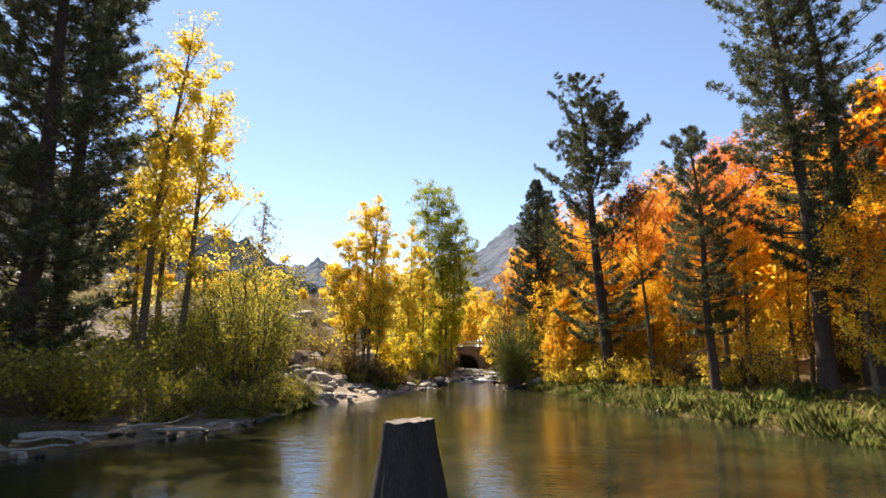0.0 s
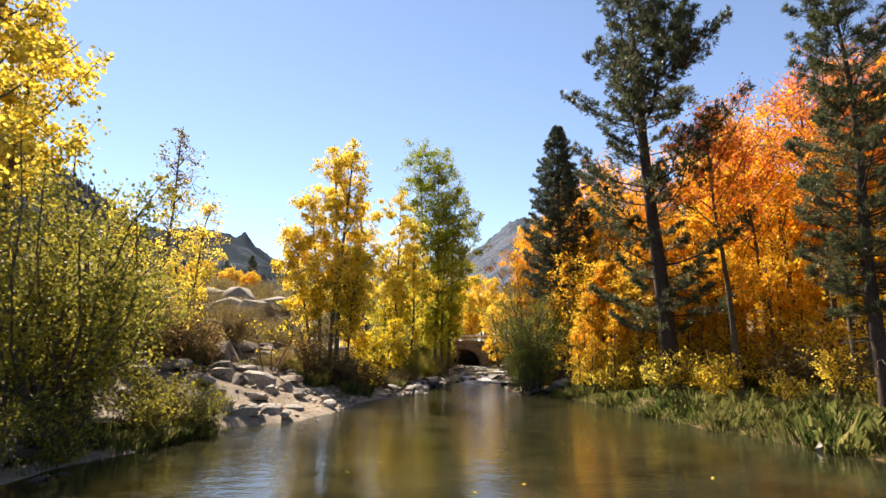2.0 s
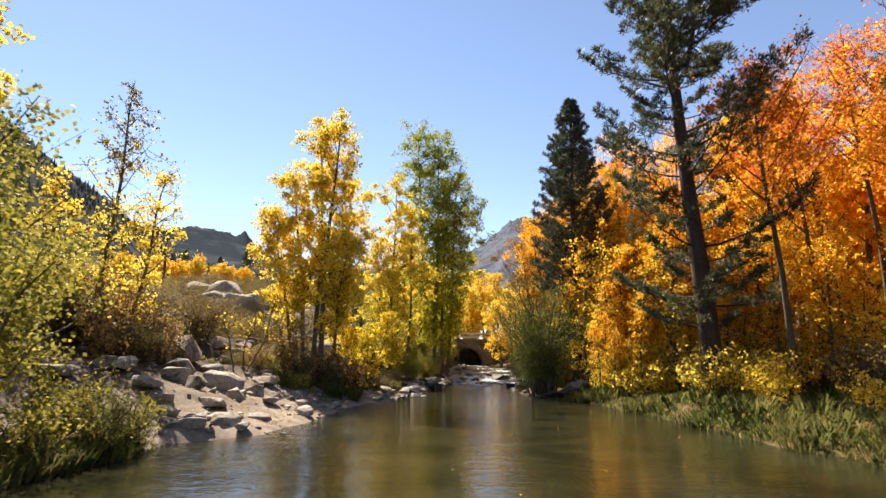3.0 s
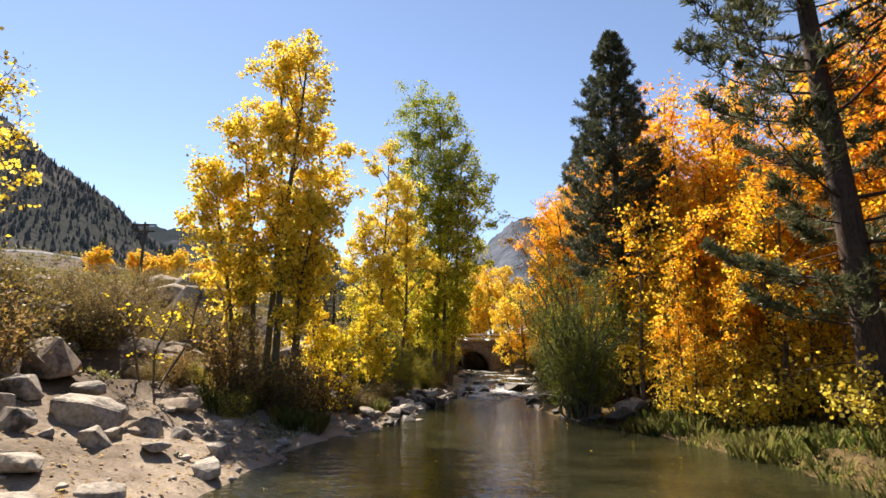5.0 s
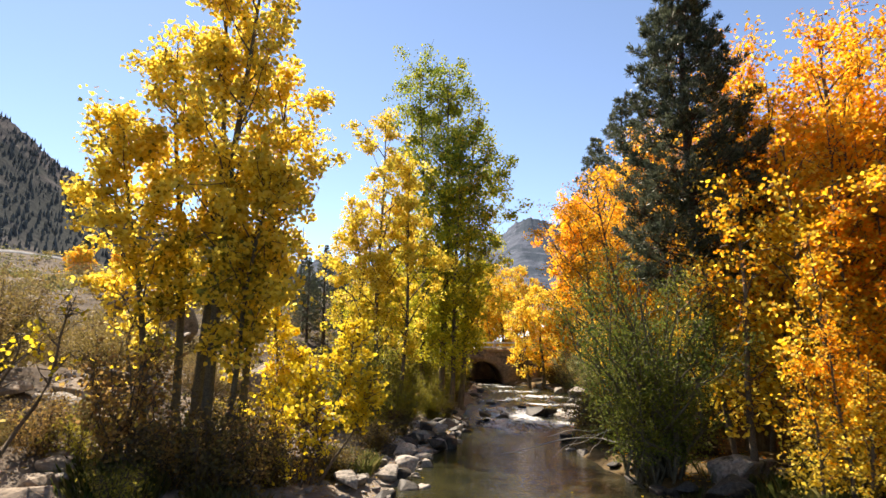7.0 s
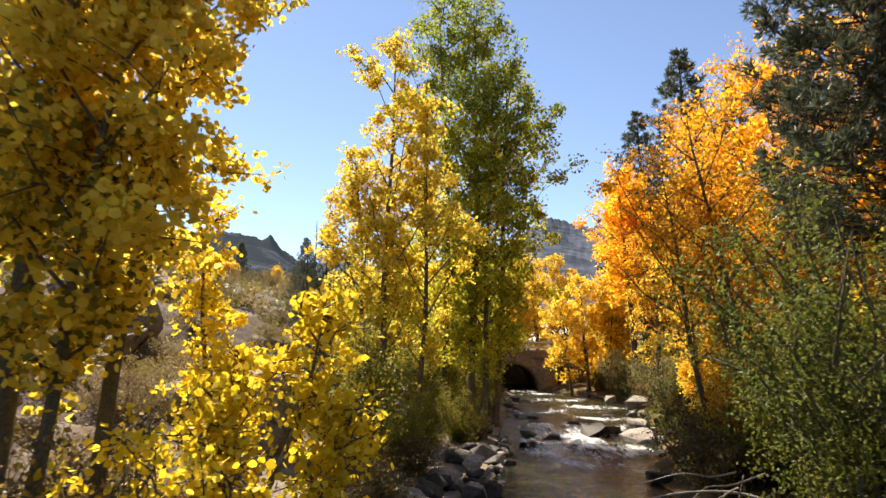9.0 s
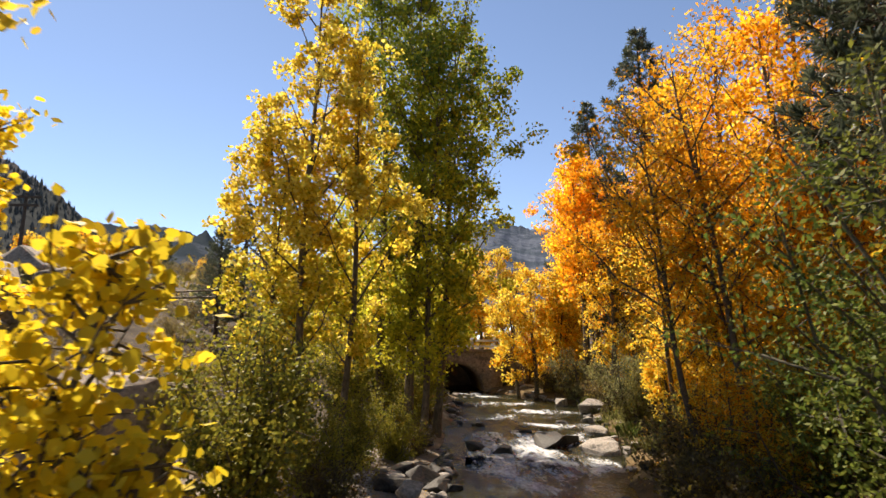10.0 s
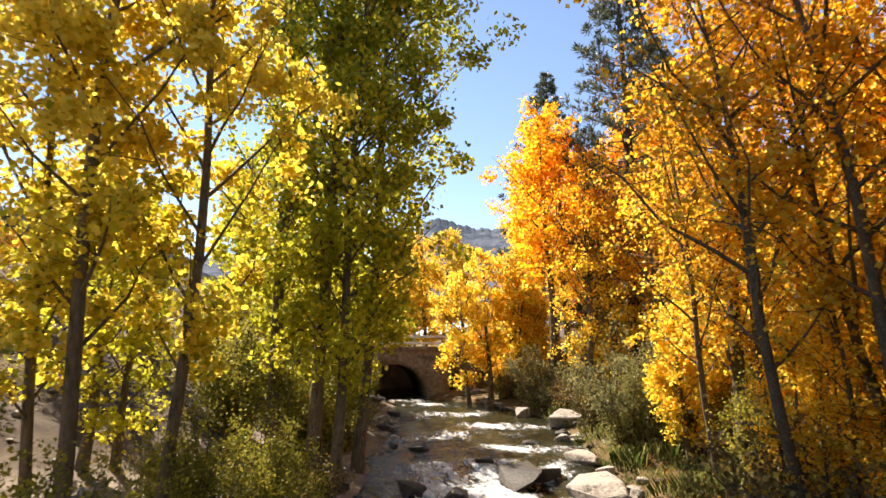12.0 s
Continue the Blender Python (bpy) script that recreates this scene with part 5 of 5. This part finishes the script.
def rubble():
    """Loose small stones over the sand and the slope."""
    rng = np.random.default_rng(33)
    pieces = []
    for n in range(900):
        y = rng.uniform(23.5, 62)
        x = float(np.interp(y, *LEFT_SHORE)) + 0.3 - rng.uniform(0, 1) ** 1.3 * 10
        s = 0.05 + 0.16 * rng.uniform() ** 3
        P = unit(rng.normal(size=(8, 3)))
        bm = bmesh.new()
        for p in P * [s, s, 0.6 * s]:
            bm.verts.new(p + [x, y, ground_z(x, y) + 0.2 * s])
        bmesh.ops.convex_hull(bm, input=bm.verts)
        bm.verts.index_update()
        pieces.append((np.array([v.co[:] for v in bm.verts]), np.array([[v.index for v in f.verts] for f in bm.faces if len(f.verts) == 3])))
        bm.free()
    tagged(part_np("rubble", pieces, ROCK, None, "small loose granite stones scattered over sand"), category="stones", kind="stuff")


rubble()

for n, (x, y, s) in enumerate(((-14.2, 60.0, 3.2), (-17.4, 61.5, 3.8), (-11.4, 49.0, 1.3), (-8.2, 47.8, 1.1), (-9.2, 52.4, 1.2), (-15.0, 47.4, 1.8), (-20.6, 64.0, 3.0), (-13.6, 53.2, 4.6), (-11.9, 50.6, 2.8), (-15.8, 55.0, 3.6))):
    rock(x, y, s, ROCK_TAN, "weathered rock outcrop on the brushy hillside", 730 + n, squash=0.7, group="hillside outcrops")

# ---- stump in the pond ----
def stump():
    ob = thing("tree_stump", (-0.45, 7.85, 0.0), "weathered dark tree stump standing in the pond", "stump")
    rng = np.random.default_rng(81)
    sides, rows = 40, 16
    a = np.arange(sides) * 2 * np.pi / sides
    V = []
    for i in range(rows):
        s = i / (rows - 1)
        z = -0.6 + s * 1.56
        r = 0.34 + 0.20 * (1 - s) ** 2 + 0.05 * np.sin(4.0 * s)
        ridges = 0.022 * np.sin(a * 9 + 2 * s) + 0.014 * np.sin(a * 17 + 1.3) + 0.03 * np.sin(a * 3 + 1.1) * (1.2 - s)
        rim = (0.008 * np.sin(a * 7) + 0.006 * rng.normal(size=sides) + 0.02 * np.cos(a)) if i == rows - 1 else 0
        V.append(np.stack([(r + ridges) * np.cos(a), (r + ridges) * np.sin(a), z + 0 * a + rim], -1))
    V = np.concatenate(V)
    i, j = np.meshgrid(np.arange(rows - 1), np.arange(sides), indexing="ij")
    n = (j + 1) % sides
    part_np("bark", [(V, np.stack([i * sides + j, i * sides + n, (i + 1) * sides + n, (i + 1) * sides + j], -1).reshape(-1, 4))], STUMP_WOOD, ob)
    ring = V[-sides:]
    inner = ring * [0.55, 0.55, 1] - [0, 0, 0.03]
    f = np.arange(sides)
    top = [(np.concatenate([ring * [0.985, 0.985, 1], inner]), np.stack([f, (f + 1) % sides, (f + 1) % sides + sides, f + sides], -1)), (inner, f[None])]
    part_np("cut_top", top, STUMP_TOP, ob, "grey splintered cut face")
    return ob


stump()

def dead_wood(name, label, category, lines, mat):
    """Bent bare wood: each line is a run of points and a thickness."""
    ob = thing(name, (0, 0, 0), label, category)
    for pts, r in lines:
        P = np.array(pts, float)
        s = np.linspace(0, 1, 14)
        k = np.linspace(0, 1, len(P))
        Q = np.stack([np.interp(s, k, P[:, c]) for c in range(3)], -1)
        Q[:, 2] += 0.04 * np.sin(s * 9 + r * 100)
        part_np("branch" if r < 0.05 else "log", [tube(Q, r * (1 - 0.7 * s), 7)], mat, ob, "", True)
    return ob


dead_wood("driftwood", "bleached driftwood log lying along the shaded shore", "driftwood", [([(-8.6, 12.6, 0.12), (-7.2, 14.0, 0.10), (-5.7, 15.1, 0.06)], 0.13), ([(-7.6, 13.6, 0.12), (-6.9, 14.7, 0.22), (-6.4, 15.6, 0.30)], 0.045), ([(-8.0, 13.1, 0.12), (-7.0, 12.9, 0.05)], 0.04)], DRIFT)
dead_wood("driftwood", "grey broken sticks washed up on the shaded shore", "driftwood", [([(-9.2, 10.4, 0.16), (-8.0, 11.6, 0.10), (-7.3, 12.2, 0.05)], 0.06), ([(-8.8, 11.6, 0.22), (-7.7, 11.4, 0.08)], 0.03), ([(-8.3, 12.0, 0.20), (-7.4, 13.2, 0.10)], 0.035), ([(-7.4, 14.6, 0.2), (-6.5, 14.2, 0.06)], 0.03)], DRIFT)
rng = np.random.default_rng(47)
for n in range(26):
    y = rng.uniform(9.5, 19)
    rock(float(np.interp(y, *LEFT_SHORE)) + rng.uniform(-0.9, 0.25), y, rng.uniform(0.10, 0.34), ROCK_DARK if n % 3 else ROCK, "small stone on the shaded shore", 900 + n, squash=0.7, group="shaded shore stones")
dead_wood("fallen_branch", "pale bare branch bent over the creek", "branch", [([(4.9, 40.2, 0.5), (4.0, 41.3, 0.62), (2.9, 41.6, 0.45), (1.4, 41.9, 0.10)], 0.028), ([(4.0, 41.3, 0.62), (3.2, 40.9, 0.50), (2.6, 40.4, 0.25)], 0.016)], DRIFT)
dead_wood("fallen_branch", "pale bare twigs hanging over the shaded bank", "branch", [([(4.4, 42.3, 0.7), (3.7, 42.5, 0.65), (2.9, 43.0, 0.45)], 0.022), ([(4.6, 41.6, 0.8), (3.7, 41.7, 0.60), (3.2, 41.6, 0.30)], 0.02), ([(4.4, 42.0, 0.7), (3.9, 41.2, 0.42), (3.6, 40.9, 0.2)], 0.016)], DRIFT)
rock(float(np.interp(20.6, *RIGHT_SHORE)) - 0.05, 20.6, 0.34, ROCK, "small white stone at the grassy shore", 255, z=0.0)

# ---- bridge ----
def bridge():
    ob = thing("bridge", (2.5, 70.3, 0.0), "low brown concrete arch bridge over the creek", "bridge")
    R, spring, top, thick = 1.62, 0.85, 3.15, 7.6
    arc = [(R * math.cos(q), spring + R * math.sin(q)) for q in np.linspace(0, math.pi, 25)]
    inner = [(R, -0.4)] + arc + [(-R, -0.4)]
    wide = [(2.75, -0.4)] + [(min(2.75, max(-6.0, 2.75 - (2.75 + 6.0) * i / 24)), top) for i in range(25)] + [(-6.0, -0.4)]
    k = len(inner)
    V = [(x, 0, z) for x, z in inner] + [(x, 0, z) for x, z in wide] + [(x, thick, z) for x, z in inner] + [(x, thick, z) for x, z in wide]
    F = []
    for i in range(k - 1):
        F += [(i, i + 1, k + i + 1, k + i), (2 * k + i, 3 * k + i, 3 * k + i + 1, 2 * k + i + 1), (i, 2 * k + i, 2 * k + i + 1, i + 1), (k + i, k + i + 1, 3 * k + i + 1, 3 * k + i)]
    part_np("headwall", [(np.array(V, float), np.array(F))], CONCRETE, ob)
    bm = bmesh.new()
    bmesh.ops.create_cube(bm, size=1, matrix=Matrix.Translation((3.35, 0.9, 1.35)) @ Matrix.Rotation(radians(-52), 4, "Z") @ Matrix.Diagonal((2.8, 0.4, 2.6, 1)))
    bmesh.ops.bevel(bm, geom=bm.edges[:], offset=0.03, segments=1, affect="EDGES")
    part("wing_wall", bm, CONCRETE, ob)
    bm = bmesh.new()
    bmesh.ops.create_cube(bm, size=1, matrix=Matrix.Translation((-1.6, 0.2, 3.25)) @ Matrix.Diagonal((8.8, 0.5, 0.2, 1)))
    bmesh.ops.bevel(bm, geom=bm.edges[:], offset=0.02, segments=1, affect="EDGES")
    part("coping", bm, CONCRETE, ob)
    return ob


bridge()


def guard_rail():
    ob = thing("guard_rail", (2.5, 70.6, 3.33), "white painted two-bar rail with grey posts on the bridge", "guard rail")
    for x in (-5.2, -3.2, -1.2, 1.0, 3.0, 5.0):
        bm = bmesh.new()
        bmesh.ops.create_cube(bm, size=1, matrix=Matrix.Translation((x, 0, 0.32)) @ Matrix.Diagonal((0.2, 0.2, 0.72, 1)))
        bmesh.ops.bevel(bm, geom=bm.edges[:], offset=0.02, segments=1, affect="EDGES")
        part("post", bm, PALE_ROAD, ob)
    for z in (0.18, 0.52):
        bm = bmesh.new()
        bmesh.ops.create_cube(bm, size=1, matrix=Matrix.Translation((-0.1, -0.12, z)) @ Matrix.Diagonal((10.6, 0.06, 0.11, 1)))
        bmesh.ops.bevel(bm, geom=bm.edges[:], offset=0.015, segments=1, affect="EDGES")
        part("rail", bm, RAIL_PAINT, ob)
    return ob


guard_rail()


def pole(x, y, h):
    ob = thing("utility_pole", stand(x, y, 0.3), "dark wooden utility pole with a crossarm", "utility pole")
    part_np("post", [tube([(0, 0, 0), (0, 0, h * 0.5), (0, 0, h)], [0.2, 0.17, 0.13], 8)], POLE_WOOD, ob)
    for z, w in ((h - 0.4, 1.5), (h - 1.2, 1.3)):
        bm = bmesh.new()
        bmesh.ops.create_cube(bm, size=1, matrix=Matrix.Translation((0, -0.2, z)) @ Matrix.Diagonal((2 * w, 0.16, 0.2, 1)))
        part("crossarm", bm, POLE_WOOD, ob)
    return ob


pole(-36.1, 90.0, 17.9 - ground_z(-36.1, 90.0) + 0.3)


def dead_tree(x, y, h, seed):
    rng = np.random.default_rng(seed)
    ob = thing("dead_tree", stand(x, y, 0.2), "thin bare dead conifer on the far slope", "dead tree")
    s, P = stem_line(rng, (0, 0, 0), (0.3, 0, h), 0.08, 10)
    part_np("trunk", [tube(P, 0.2 * (1 - s) + 0.03, 7)], POLE_WOOD, ob, "", True)
    for q in range(22):
        f = rng.uniform(0.2, 0.95)
        a = rng.uniform(0, 6.28)
        b = np.array([np.interp(f, s, P[:, c]) for c in range(3)])
        part_np("branch", [tube([b, b + np.array([math.cos(a), math.sin(a), 0.25]) * (1.2 - f) * rng.uniform(0.6, 1.5)], [0.04, 0.012], 4)], POLE_WOOD, ob)
    return ob


dead_tree(-23.4, 117.8, 23.4 - ground_z(-23.4, 117.8), 91)


def far_road():
    az = np.radians(np.linspace(-62, -17, 60))
    V = np.concatenate([np.stack([r * np.sin(az), 20 + r * np.cos(az), np.array([ground_z(r0 * math.sin(a), 20 + r0 * math.cos(a)) for a in az]) + up], -1) for r, r0, up in ((100.5, 101, -0.6), (101.0, 101, 0.10), (107.0, 101, 0.75), (107.4, 107, -0.6))])
    i, j = np.meshgrid(np.arange(3), np.arange(59), indexing="ij")
    k = (i * 60 + j).ravel()
    ob = part_np("road", [(V, np.stack([k, k + 1, k + 61, k + 60], -1))], PALE_ROAD, None, "pale gravel road cut across the far slope")
    return tagged(ob, category="road", kind="structure")


far_road()


# ---- white water ----
def foam(name, cx, cy, w, l, seed):
    nx, ny = 30, 24
    U, W = np.meshgrid(np.linspace(-1, 1, nx), np.linspace(-1, 1, ny))
    Y = cy + l * W + 0.25 * np.sin(U * 2.3 + seed)
    X = cx + w * U + 0.25 * np.sin(W * 2.1 + seed)
    Z = water_z(X, Y) + 0.018 + 0.02 * wobble(X, Y, 6.0, seed)
    fade = np.clip(1.5 * (1 - np.sqrt(U ** 2 + W ** 2)), 0, 1) * (0.72 + 0.28 * np.sin(U * 6 + seed))
    V = np.stack([X, Y, Z], -1).reshape(-1, 3)
    i, j = np.meshgrid(np.arange(ny - 1), np.arange(nx - 1), indexing="ij")
    a = (i * nx + j).ravel()
    ob = part_np(name, [(V, np.stack([a, a + 1, a + nx + 1, a + nx], -1))], FOAM, None, "white foaming water between the boulders", True)
    ob.data.attributes.new("fade", "FLOAT", "POINT").data.foreach_set("value", fade.ravel().astype(np.float32))
    return tagged(ob, category="rapids", kind="stuff")


for n, (x, y, w, l) in enumerate(((3.1, 52.4, 1.9, 2.4), (2.9, 50.6, 1.9, 2.4), (2.2, 51.4, 1.4, 2.2), (3.8, 50.2, 1.5, 2.0), (2.6, 48.9, 1.8, 1.8), (3.2, 53.9, 2.0, 1.4), (4.7, 53.4, 1.2, 1.2), (4.2, 49.2, 1.2, 1.5), (2.0, 49.6, 1.2, 1.8), (4.9, 55.8, 1.9, 1.0), (5.6, 59.8, 1.9, 0.9), (3.2, 68.6, 1.3, 1.6), (4.4, 63.0, 2.2, 1.0), (2.9, 57.8, 1.6, 1.0), (3.5, 66.0, 1.6, 1.2), (2.4, 47.2, 1.4, 1.3))):
    foam("foam", x, y, w, l, n)
